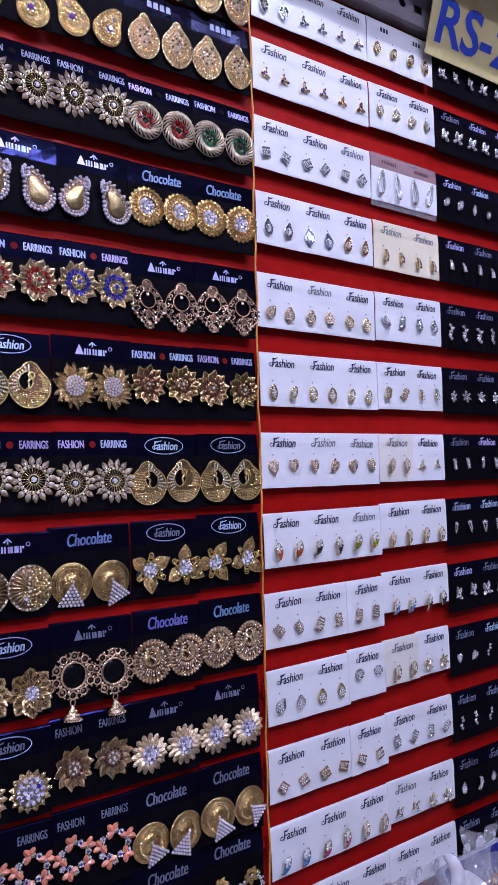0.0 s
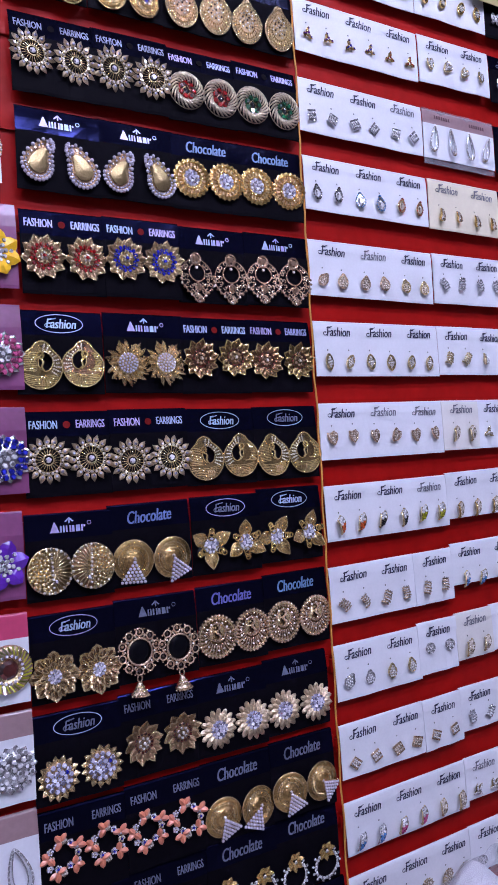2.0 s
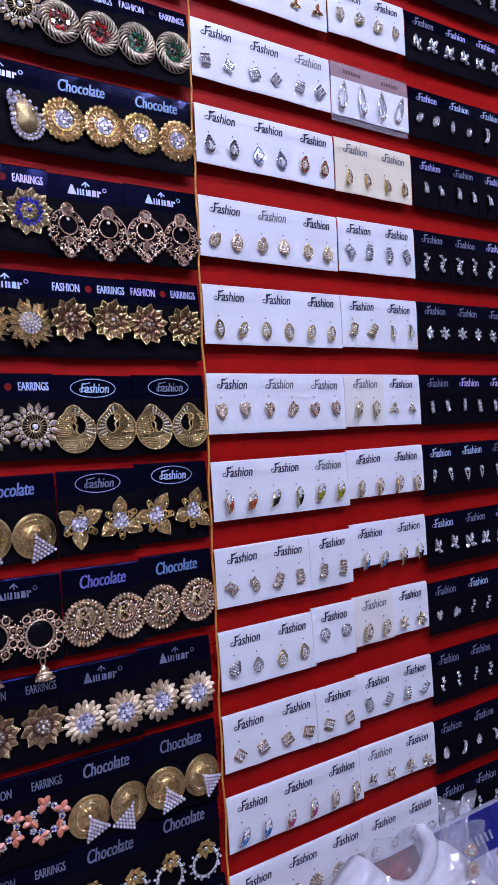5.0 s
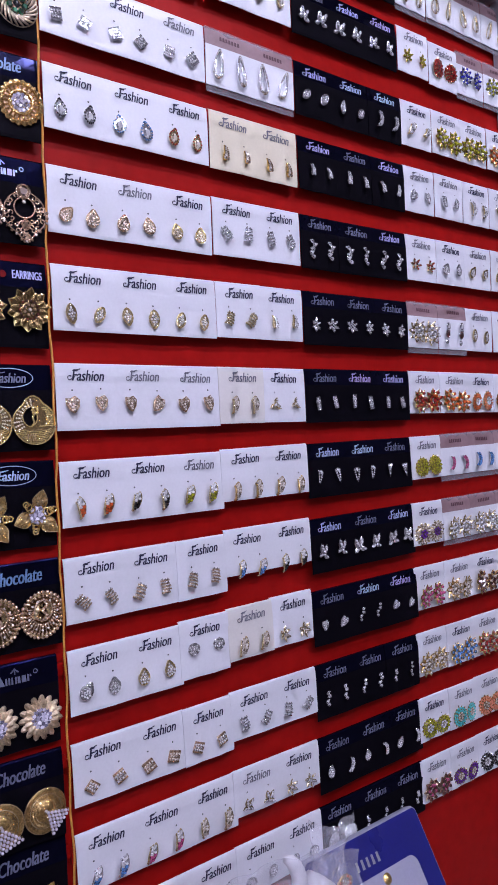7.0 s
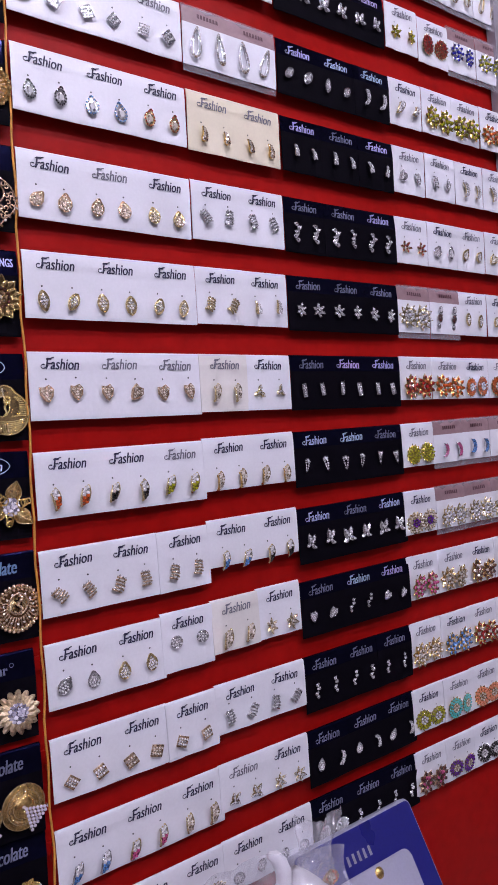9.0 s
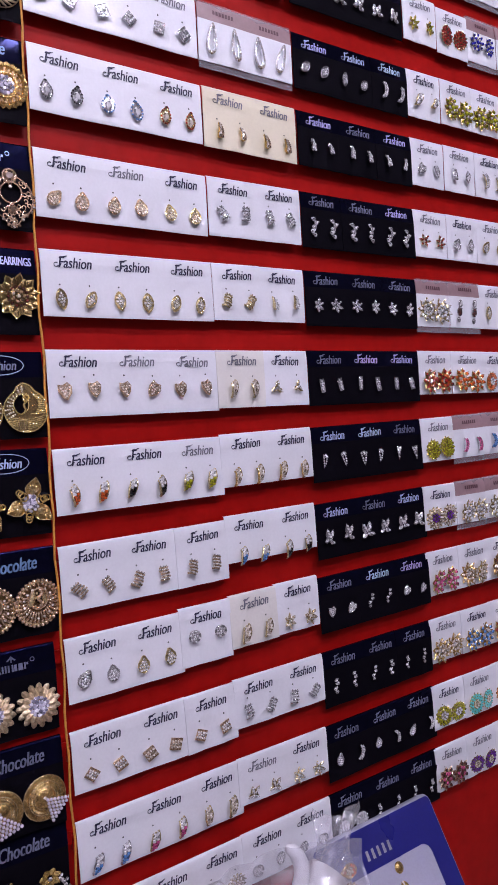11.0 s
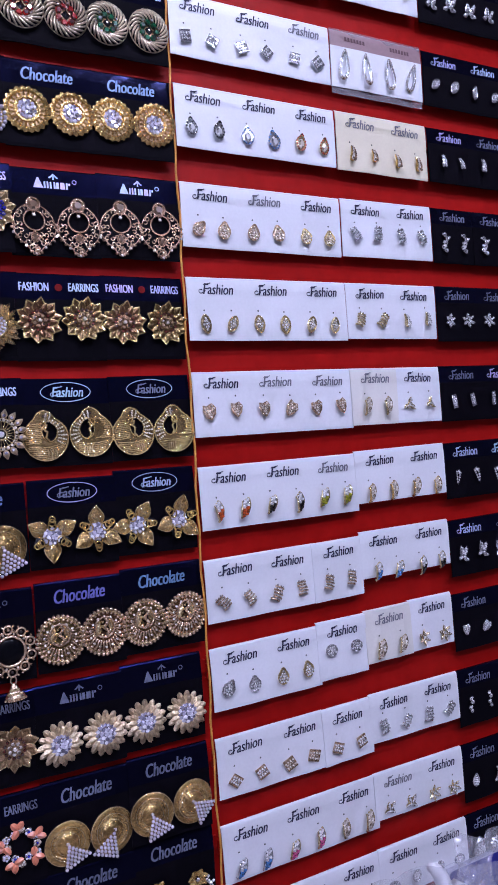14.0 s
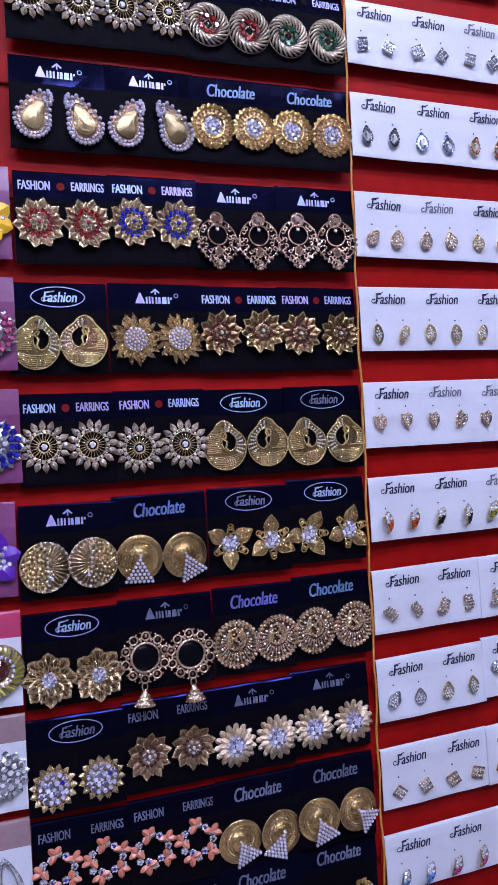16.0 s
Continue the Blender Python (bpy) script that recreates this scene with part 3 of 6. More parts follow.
def e_filidisc(flip):
    s = Shape()
    s.ring(0, 0, 0.0192, 0.0009, "antique", -0.001, 34)
    s.lathe([(0.0188, 0), (0.0186, -0.0004), (0.006, -0.0007)], "bronze", n=30)
    for i in range(95):
        x, z = polar(0.0187 * math.sqrt((i + 0.5) / 95), i * 2.39996)
        if flip * x < 0.001:
            s.bead(x, z, 0.0020, "palegold", -0.0010, 7, 3)
    for i in range(13):
        a = -1.25 + 2.5 * i / 12
        x, z = polar(0.0186, a)
        s.tube([(flip * 0.0022, -0.0016, z * 0.18), (flip * x * 0.6, -0.0022, z * 0.66), (flip * x, -0.001, z)], 0.0006, "palegold", 5)
    for a in turns(26):
        if math.cos(a) * flip > -0.2 or math.sin(a) < -0.5:
            x, z = polar(0.0186, a)
            s.gem(x, z, 0.0015, "champagne", -0.0016)
    for k in range(9):
        s.gem(flip * 0.0016, 0.014 - 0.0035 * k, 0.0014, "champagne", -0.0024)
    s.gem(flip * 0.004, -0.0095, 0.0018, "crystal", -0.0024)
    return s


def e_cone():
    s = Shape()
    s.lathe([(0.0196, 0), (0.0200, -0.001), (0.0192, -0.0018), (0.0170, -0.0016), (0.0152, -0.0020), (0.0146, -0.0012), (0.0100, -0.0016), (0.0094, -0.0030), (0.0060, -0.0044), (0.002, -0.0052)], "engraved", n=44)
    s.ring(0, 0, 0.0196, 0.0007, "antique", -0.001, 40)
    # braided ring
    for i, a in enumerate(turns(34)):
        for r, d in ((0.0134, 0.10), (0.0112, -0.10)):
            x, z = polar(r, a)
            s.petal(x, z, a + math.pi / 2 + d * 6, 0.0026, 0.0014, "palegold", -0.0016, 0.0010)
    s.ring(0, 0, 0.0148, 0.0005, "palegold", -0.0020, 36)
    s.ring(0, 0, 0.0098, 0.0005, "palegold", -0.0022, 30)
    # fan of pearls, one more in each row
    for k in range(7):
        for j in range(k + 1):
            s.bead((j - k / 2) * 0.0037, -0.0010 - 0.0032 * k, 0.00158, "pearl", -0.0058 + 0.0006 * k)
    for k in range(9):
        for q in (-1, 1):
            s.bead(q * (0.0008 + 0.00135 * k), 0.0016 - 0.0024 * k, 0.0007, "palegold", -0.0054 + 0.0004 * k, 5, 2)
    s.gem(0, 0.0022, 0.0018, "champagne", -0.0058)
    return s


def e_goldflower():
    s = Shape()
    for i, a in enumerate(turns(3, math.pi / 2)):
        s.petal(*polar(0.004, a), a, 0.0196, 0.0144, "engraved", -0.0006, 0.0018, 0.004, own=True)
        x, z = polar(0.006, a)
        for k in range(-3, 4):
            s.tube([(x, -0.0026, z), (x + math.cos(a + k * 0.17) * 0.0115, -0.0034, z + math.sin(a + k * 0.17) * 0.0115)], 0.00034, "palegold", 4)
        # rims of the three large petals
        for q in (-1, 1):
            rim = []
            for j in range(7):
                u = 0.12 + 0.145 * j
                half = q * 0.5 * 0.0142 * math.sin(math.pi * min(u, 0.999) ** 0.8)
                px, pz = polar(0.004, a)
                rim.append((px + math.cos(a) * 0.0194 * u - math.sin(a) * half, -0.0010 - 0.004 * u * u, pz + math.sin(a) * 0.0194 * u + math.cos(a) * half))
            s.tube(rim, 0.0005, "palegold", 4)
        b = a + math.pi / 3
        s.petal(*polar(0.004, b), b, 0.0148, 0.0108, "mirror", -0.0002, 0.0020, 0.003, 0.6)
        for k in range(3):
            x, z = polar(0.0085 + 0.0032 * k, b)
            s.ring(x, z, 0.0036 - 0.0006 * k, 0.0008, "gold", -0.0034 - 0.0006 * k, 12, seg=5)
    cluster(s, 0.0066, 0.0022, "crystal", -0.002, 6, 11)
    return s


def e_lotus():
    s = Shape()
    for n, r, l, w, y, off, curl in ((8, 0.0078, 0.0142, 0.0122, -0.0004, 0, 0.004), (8, 0.0068, 0.0120, 0.0090, -0.0016, 0.39, 0.004), (8, 0.0045, 0.0090, 0.0074, -0.0030, 0.1, 0.0035)):
        for a in turns(n, off):
            x, z = polar(r, a)
            s.petal(x, z, a, l, w, "antique", y, 0.0014, curl, 0.6, own=True)
            s.petal(*polar(r + 0.001, a), a, l * 0.74, w * 0.55, "darkgold", y - 0.0010, 0.0008, curl * 0.75, 0.6)
            for k in (-0.2, 0.2):
                s.tube([(x, y - 0.0018, z), (x + math.cos(a + k) * l * 0.8, y - 0.0020 - curl * 0.6, z + math.sin(a + k) * l * 0.8)], 0.0004, "palegold", 4)
    s.lathe([(0.0065, -0.003), (0.006, -0.0046), (0.003, -0.005)], "palegold", n=16)
    cluster(s, 0.0052, 0.0016, "crystal", -0.0048, 6, 10)
    return s


def e_mirror():
    s = Shape()
    s.ring(0, 0, 0.0114, 0.0013, "rose", -0.0016, 28)
    for i, a in enumerate(turns(10, math.pi / 2)):
        x, z = polar(0.0166, a)
        s.ring(x, z, 0.0033, 0.0010, "rose", -0.001, 12)
        s.gem(x, z, 0.0017, "smoke" if i % 2 else "topaz", -0.0004)
        for b, r, q in ((-0.22, 0.0196, 0.0010), (0.22, 0.0196, 0.0010), (0.314, 0.0150, 0.0016)):
            s.bead(*polar(r, a + b), q, "rose", -0.001, 6, 3)
        s.gem(*polar(0.0136, a + 0.314), 0.0010, "champagne", -0.0018)
    s.lathe([(0.0112, -0.0002), (0.0110, -0.0008), (0.004, -0.0009)], "mirror", n=28)
    s.ring(0, -0.0225, 0.0022, 0.0008, "rose", -0.001, 12, 1.4)
    n, vs, fs = 16, [], []
    prof = [(0.0010, -0.0250), (0.0024, -0.0262), (0.0034, -0.0285), (0.0056, -0.0320), (0.0078, -0.0350), (0.0082, -0.0362), (0.0072, -0.0362)]
    for r, z in prof:
        vs += [(r * math.cos(a), -0.001 + 0.75 * r * math.sin(a), z) for a in turns(n)]
    for k in range(len(prof) - 1):
        fs += [(k * n + i, k * n + (i + 1) % n, k * n + n + (i + 1) % n, k * n + n + i) for i in range(n)]
    s.add("rose", vs, fs, True)
    for i in range(9):
        x = -0.0076 + 0.0019 * i
        s.bead(x, -0.0368, 0.0011, "rose", -0.001 - 0.006 * math.sqrt(max(0, 1 - (x / 0.008) ** 2)), 6, 3)
        s.bead(x * 0.7, -0.0325, 0.0009, "palegold", -0.001 - 0.0042 * math.sqrt(max(0, 1 - (x / 0.0085) ** 2)), 6, 3)
        s.bead(x * 0.45, -0.0295, 0.0008, "palegold", -0.001 - 0.0030 * math.sqrt(max(0, 1 - (x / 0.0085) ** 2)), 6, 3)
    return s


def e_omdisc():
    s = Shape()
    n = 30
    s.band([polar(0.0186, a) for a in turns(n)], [(0.0034 * math.cos(a) + 0.001, 0.0045 + 0.0046 * math.sin(a)) for a in turns(n)], "darkgold", 0, 0.0006)
    for n, r, q in ((32, 0.0186, 0.0018), (28, 0.0156, 0.0014)):
        for a in turns(n):
            s.bead(*polar(r, a), q, "rose", -0.0008, 6, 3)
    s.ring(0, 0, 0.0172, 0.0007, "palegold", -0.001, 32)
    for i in range(19):
        a = math.pi * (0.88 + 1.24 * i / 18)
        (x0, z0), (x1, z1) = polar(0.0090, a), polar(0.0148, a)
        s.tube([(x0, -0.0016, z0 + 0.002), (x1, -0.0014, z1)], 0.0009, "rose", 5)
    s.ring(0, 0.0040, 0.0080, 0.0011, "rose", -0.0016, 22, 1.05)
    for i in range(16):
        x, z = polar(0.0018 * math.sqrt(i) + 0.001, i * 2.4)
        if abs(x - 0.001) > 0.0022:
            s.bead(x, z + 0.003, 0.0013, "palegold", -0.0012, 6, 3)
    s.petal(-0.0078, -0.003, 1.25, 0.0135, 0.0062, "palegold", -0.0014, 0.0024)
    s.petal(0.0062, 0.0, 1.75, 0.0110, 0.0050, "palegold", -0.0014, 0.0020)
    for i in range(9):
        s.bead(0.0012 + 0.0016 * math.sin(i * 1.3), 0.0105 - 0.0018 * i, 0.0017, "rose", -0.0018, 6, 3)
    for a in turns(14, 0.2):
        s.gem(*polar(0.0124, a), 0.0012, "champagne", -0.0016)
    return s


def e_crystalcluster():
    s = Shape()
    for a in turns(15):
        s.petal(*polar(0.0125, a), a, 0.0072, 0.0052, "antique", -0.0006, 0.0014, 0.001)
        s.ring(*polar(0.0142, a + 0.2), 0.0016, 0.0005, "antique", -0.0012, 8, seg=4)
    s.lathe([(0.0145, 0), (0.014, -0.0014), (0.011, -0.002), (0.004, -0.0026)], "bronze", n=24)
    for a in turns(6):
        s.gem(*polar(0.0048, a), 0.0027, "crystal", -0.003)
        s.gem(*polar(0.0078, a + 0.5), 0.0022, "blue" if a < 1 else "crystal", -0.0026)
    for a in turns(13, 0.1):
        s.gem(*polar(0.0110, a), 0.0025, "crystal", -0.002)
    s.gem(0, 0, 0.0024, "crystal", -0.0034)
    return s


def e_pearlflower():
    s = Shape()
    s.lathe([(0.0125, 0), (0.012, -0.0016), (0.006, -0.0024)], "bronze", n=20)
    for n, r, y in ((15, 0.0160, -0.0002), (15, 0.0122, -0.0024)):
        for a in turns(n, r * 40):
            s.petal(*polar(r - 0.0052, a), a, 0.0092, 0.0056, "cream", y - 0.0006, 0.0030, 0.0006, 0.32, 7, own=True)
    cluster(s, 0.0080, 0.0025, "crystal", -0.003, 7, 13)
    return s


def e_coral():
    s = Shape()
    for i, a in enumerate(turns(12)):
        x, z = polar(0.0128 + 0.002 * math.sin(3 * i), a)
        s.ring(x, z, 0.0028, 0.0007, "antique", -0.0008, 8, seg=4)
        for b in turns(5, a):
            u, w = polar(0.0021, b)
            s.gem(x + u, z + w, 0.0014, "crystal" if i % 3 else "champagne", -0.0014)
        s.gem(x, z, 0.0013, "champagne" if i % 2 else "blue", -0.0022)
    for i, a in enumerate(turns(5, 0.5)):
        x, z = polar(0.0142, a)
        for b in (a + 0.5, a - 0.75, a + 2.4):
            s.petal(x, z, b, 0.0082, 0.0056, "coral", -0.0020, 0.0024, 0.0006, 0.45, 7, own=True)
    return s


def e_ringhoop():
    s = Shape()
    s.ring(0, -0.003, 0.0140, 0.0012, "antique", -0.001, 28)
    for a in turns(7, 0.2):
        x, z = polar(0.002, a)
        s.petal(x, z + 0.0125, a, 0.0085, 0.0062, "gold", -0.0016, 0.0016, 0.002, 0.7)
    for i in range(22):
        a = math.pi * (0.72 + 1.56 * i / 21)
        x, z = polar(0.0140, a)
        s.gem(x, z - 0.003, 0.0019, "clear", -0.0016)
        if i % 2:
            x, z = polar(0.0172, a)
            s.gem(x, z - 0.003, 0.0016, "clear", -0.001)
    s.gem(0, 0.0125, 0.002, "clear", -0.003)
    return s


def e_cluster(metal, col, r=0.0165, mid=None):
    """A round heap of stones in a toothed rim."""
    s = Shape()
    for a in turns(14):
        s.petal(*polar(r * 0.68, a), a, r * 0.36, r * 0.3, metal, -0.0006, 0.0014, 0.001)
    s.lathe([(r * 0.8, 0), (r * 0.78, -0.0012), (r * 0.3, -0.002)], metal, n=20)
    for n, q, lift in ((1, 0, 0.003), (6, 0.3, 0.0026), (11, 0.56, 0.002), (16, 0.8, 0.0014)):
        for a in turns(n, q):
            s.gem(*polar(r * q, a), r * 0.135, mid if mid and q < 0.4 else col, -lift)
    return s


def e_enamel(col, mid, n=6, r=0.02):
    """A large flower of enamelled petals."""
    s = Shape()
    s.ring(0, 0, r * 0.3, 0.001, "steel", -0.001, 16)
    for a in turns(n, 0.4):
        s.petal(*polar(r * 0.2, a), a, r * 0.85, r * 0.75, col, -0.001, 0.003, 0.002, 0.55, own=True)
    for a in turns(n, 0.4 + math.pi / n):
        s.gem(*polar(r * 0.62, a), r * 0.1, "clear", -0.0024)
    for k, q in ((1, 0), (6, 0.2), (9, 0.38)):
        for a in turns(k):
            s.gem(*polar(r * q, a), r * 0.11, mid, -0.0042 + q * 0.004)
    return s


def e_stripedisc():
    s = Shape()
    s.lathe([(0.021, 0), (0.021, -0.0012), (0.0195, -0.003), (0.012, -0.0036), (0.011, -0.002)], "antique", n=40)
    for a in turns(30):
        (x0, z0), (x1, z1) = polar(0.0135, a), polar(0.020, a + 0.2)
        s.tube([(x0, -0.0036, z0), (x1, -0.0028, z1)], 0.0008, "olive", 4)
    for a in turns(18):
        s.gem(*polar(0.0118, a), 0.0015, "crystal", -0.0034)
    s.gem(0, 0, 0.0085, "maroon", -0.0016, 14, 0.4)
    return s


def e_hoop(metal, col, w=0.006, h=0.0125):
    """A long hoop, pointed at the top and broad at the foot, set with a row of stones, its ends knotted."""
    s = Shape()

    def at(a, q=1.0):
        up = 0.5 + 0.5 * math.sin(a)
        return q * w * math.cos(a) * (1.12 - 0.72 * up), h * math.sin(a) * (0.6 + 0.4 * q)

    for q, r, y in ((1.0, 0.0010, -0.0014), (0.62, 0.0007, -0.0006)):
        s.tube([(at(a, q)[0], y, at(a, q)[1]) for a in turns(24)], r, metal, 5, True)
    for i in range(27):
        a = math.pi * (-0.42 + 1.84 * i / 26)
        s.gem(*at(a), 0.0011, col if i % 3 else "clear", -0.002)
    for q in (-1, 0, 1):
        s.gem(q * 0.0022, -h * 0.98 + 0.0012 * abs(q), 0.0017, "topaz" if q == 0 else col, -0.0022)
    return s


# outlines of the small studs
def stud_line(shape):
    if shape == "drop":
        return drop_line(0.0062, 0.0080, 14)
    if shape == "marquise":
        return [(0.0052 * math.sin(a) * abs(math.sin(a)) ** 0.4, 0.0090 * math.cos(a)) for a in turns(14)]
    if shape == "square":
        return [(-0.0055, -0.0055), (0.0055, -0.0055), (0.0055, 0.0055), (-0.0055, 0.0055)]
    if shape == "rect":
        return [(-0.0040, -0.0068), (0.0034, -0.0074), (0.0046, 0), (0.0040, 0.0068), (-0.0034, 0.0074), (-0.0046, 0)]
    if shape == "bar":
        return [(-0.0030, -0.0078), (0.0030, -0.0078), (0.0034, 0), (0.0030, 0.0078), (-0.0030, 0.0078), (-0.0034, 0)]
    if shape == "shield":
        return [(0, -0.0082), (0.0046, -0.003), (0.006, 0.003), (0.003, 0.0072), (-0.001, 0.0055), (-0.0055, 0.0065), (-0.006, 0), (-0.003, -0.006)]
    if shape == "wedge":
        return [(0, -0.0092), (0.0032, 0.003), (0.0042, 0.0072), (-0.0042, 0.0072), (-0.0032, 0.003)]
    return [(0.0062 * math.cos(a), 0.0062 * math.sin(a)) for a in turns(12)]


def inside(x, z, line):
    odd = False
    for (x0, z0), (x1, z1) in zip(line, line[1:] + line[:1]):
        if (z0 > z) != (z1 > z) and x < (x1 - x0) * (z - z0) / (z1 - z0) + x0:
            odd = not odd
    return odd


def e_stud(shape, metal, col, accent=None):
    s = Shape()
    if shape in ("trefoil", "star", "burst"):
        n = {"trefoil": 3, "star": 6, "burst": 9}[shape]
        r = {"trefoil": 0.0066, "star": 0.0078, "burst": 0.0108}[shape]
        s.ring(0, 0, r * 0.35, 0.0009, metal, -0.001, 10, seg=4)
        for i, a in enumerate(turns(n, math.pi / 2)):
            s.petal(*polar(r * 0.2, a), a, r, r * (0.75 if n < 6 else 0.5), metal, -0.0006, 0.0018, 0.0012)
            for q in (0.45, 0.85):
                s.gem(*polar(r * q, a), r * 0.17, accent if accent and (i % 2 or q > 0.6) else col, -0.0024)
        s.gem(0, 0, r * 0.22, accent or col, -0.003)
        return s
    if shape == "band":
        for k in range(3):
            z = 0.0044 * (k - 1)
            s.tube([(0.0028 * math.cos(a) + z * (1 - 0.35 * abs(math.cos(a))), -0.0015 - 0.0036 * math.sin(a), 0.0072 * math.cos(a) + z * 0.2) for a in [math.pi * i / 9 for i in range(10)]], 0.0013, metal, 6)
        for i in range(6):
            a = math.pi * (0.16 + 0.125 * i)
            for z in (-0.0021, 0.0021):
                s.gem(0.0028 * math.cos(a) + z * (1 - 0.3 * abs(math.cos(a))), 0.0072 * math.cos(a) + z * 0.2, 0.0021, col if i > 2 or col == "champagne" else "clear", -0.0020 - 0.0036 * math.sin(a))
        return s
    if shape == "crescent":
        pts = [(0.0085 * math.cos(a) - 0.004, -0.0015, 0.0098 * math.sin(a)) for a in [-1.25 + 2.5 * i / 10 for i in range(11)]]
        s.tube(pts, 0.0027, metal, 6, taper=[0.35 + 0.65 * math.sin(math.pi * i / 10) for i in range(11)])
        for x, y, z in pts[1:-1]:
            s.gem(x + 0.0008, z, 0.0016, col, -0.0040)
            s.gem(x - 0.0020, z, 0.0014, accent or col, -0.0034)
        return s
    if shape == "ribbed":
        # a curved oblong of stepped bars
        for k in range(5):
            z = 0.0030 * (k - 2)
            sh = 0.0012 * math.sin(k * 1.3)
            s.tube([(-0.0046 + sh, -0.0012, z - 0.0006), (sh, -0.0030, z + 0.0005), (0.0046 + sh, -0.0012, z)], 0.0011, metal, 5)
            for j in range(3):
                s.gem((j - 1) * 0.0030 + sh, z + 0.0014, 0.0013, col, -0.0020 - 0.0008 * (j == 1), 4)
        return s
    if shape == "dropring":
        # a large drop-cut stone in a ring of small ones
        rim = drop_line(0.0058, 0.0080, 16)
        s.tube([(x, -0.0010, z) for x, z in rim], 0.0009, metal, 5, True)
        s.plate(drop_line(0.0052, 0.0072, 16), metal, 0, 0.0010, 0.9)
        for x, z in rim:
            s.gem(x, z, 0.00105, accent, -0.0014)
        s.gem(0, -0.0014, 0.0038, col, -0.0012, 8, 0.6, 1.35)
        return s
    if shape in ("chain", "flame"):
        # stones strung along an S
        n = 5 if shape == "chain" else 4
        for k in range(n):
            u = k / (n - 1) - 0.5
            x, z = 0.0030 * math.sin(6.0 * u), 0.0165 * u
            r = 0.0026 - 0.0009 * abs(u)
            s.ring(x, z, r, 0.0006, metal, -0.0008, 10, seg=4)
            s.gem(x, z, r * 0.95, col, -0.0012, 7)
            s.gem(x + 0.0026 * (1 if k % 2 else -1), z + 0.0008, r * 0.55, col, -0.0010)
        return s
    if shape == "butterfly":
        # two swept wings over two small ones
        for q in (-1, 1):
            for a, l, w in ((1.25, 0.0112, 0.0058), (-0.35, 0.0070, 0.0046)):
                b = a if q > 0 else math.pi - a
                x, z = q * 0.0008, -0.0018
                s.petal(x, z, b, l, w, metal, -0.0004, 0.0014, 0.0010)
                for u in (0.3, 0.52, 0.74):
                    s.gem(x + math.cos(b) * l * u, z + math.sin(b) * l * u, w * (0.30 - 0.10 * abs(u - 0.5)), col, -0.0018)
        s.gem(0, -0.0020, 0.0017, col, -0.0026)
        return s
    if shape == "curl":
        # a drop with its tail bent over
        pts = [(0.0030 * math.sin(2.6 * u) - 0.0006, -0.0014, 0.0085 - 0.0150 * u) for u in [i / 8 for i in range(9)]]
        s.tube(pts, 0.0034, metal, 6, taper=[0.25, 0.4, 0.55, 0.7, 0.85, 1.0, 1.05, 0.9, 0.4])
        for i, (x, y, z) in enumerate(pts[1:-1]):
            k = 0.7 + 0.08 * i
            s.gem(x - 0.0012 * k, z, 0.0013 * k + 0.0003, col, -0.0036 - 0.0006 * k)
            s.gem(x + 0.0014 * k, z - 0.0008, 0.0012 * k + 0.0003, accent or col, -0.0034 - 0.0006 * k)
        return s
    if shape == "vee":
        # a long open wedge with a stone in the mouth
        s.tube([(-0.0040, -0.0012, 0.0074), (0, -0.0012, -0.0090), (0.0040, -0.0012, 0.0074), (0, -0.0018, 0.0088)], 0.0008, metal, 5, True)
        for u in (0.1, 0.28, 0.46, 0.64, 0.82):
            for q in (-1, 1):
                s.gem(q * 0.0040 * (1 - u), 0.0074 - 0.0164 * u, 0.0013, col, -0.0016)
        s.gem(0, 0.0060, 0.0022, col, -0.0016, 6, 0.7, 1.2)
        return s
    if shape == "cascade":
        # a drop over a red heart over a small drop
        for z, r, c in ((0.0125, 0.0040, col), (0.0, 0.0050, accent), (-0.0115, 0.0030, col)):
            s.ring(0, z, r, 0.0009, metal, -0.0010, 12, 1.15, 5)
            s.gem(0, z, r * 0.92, c, -0.0012, 8, 0.5, 1.15)
        for q in (-1, 1):
            s.bead(q * 0.0032, 0.0058, 0.0014, metal, -0.0012, 6, 3)
        return s
    line = stud_line(shape)
    s.plate(line, metal, 0, 0.0018, 0.86)
    s.tube([(x, -0.0016, z) for x, z in line], 0.0006, metal, 4, True)
    step = 0.0029
    for i in range(-4, 5):
        for j in range(-5, 6):
            x, z = (i + 0.5 * (j % 2)) * step, j * step * 0.9
            if inside(x * 1.22, z * 1.16, line):
                s.gem(x, z, 0.00138, accent if accent and abs(x) + abs(z) > 0.0052 else col, -0.0018)
    return s


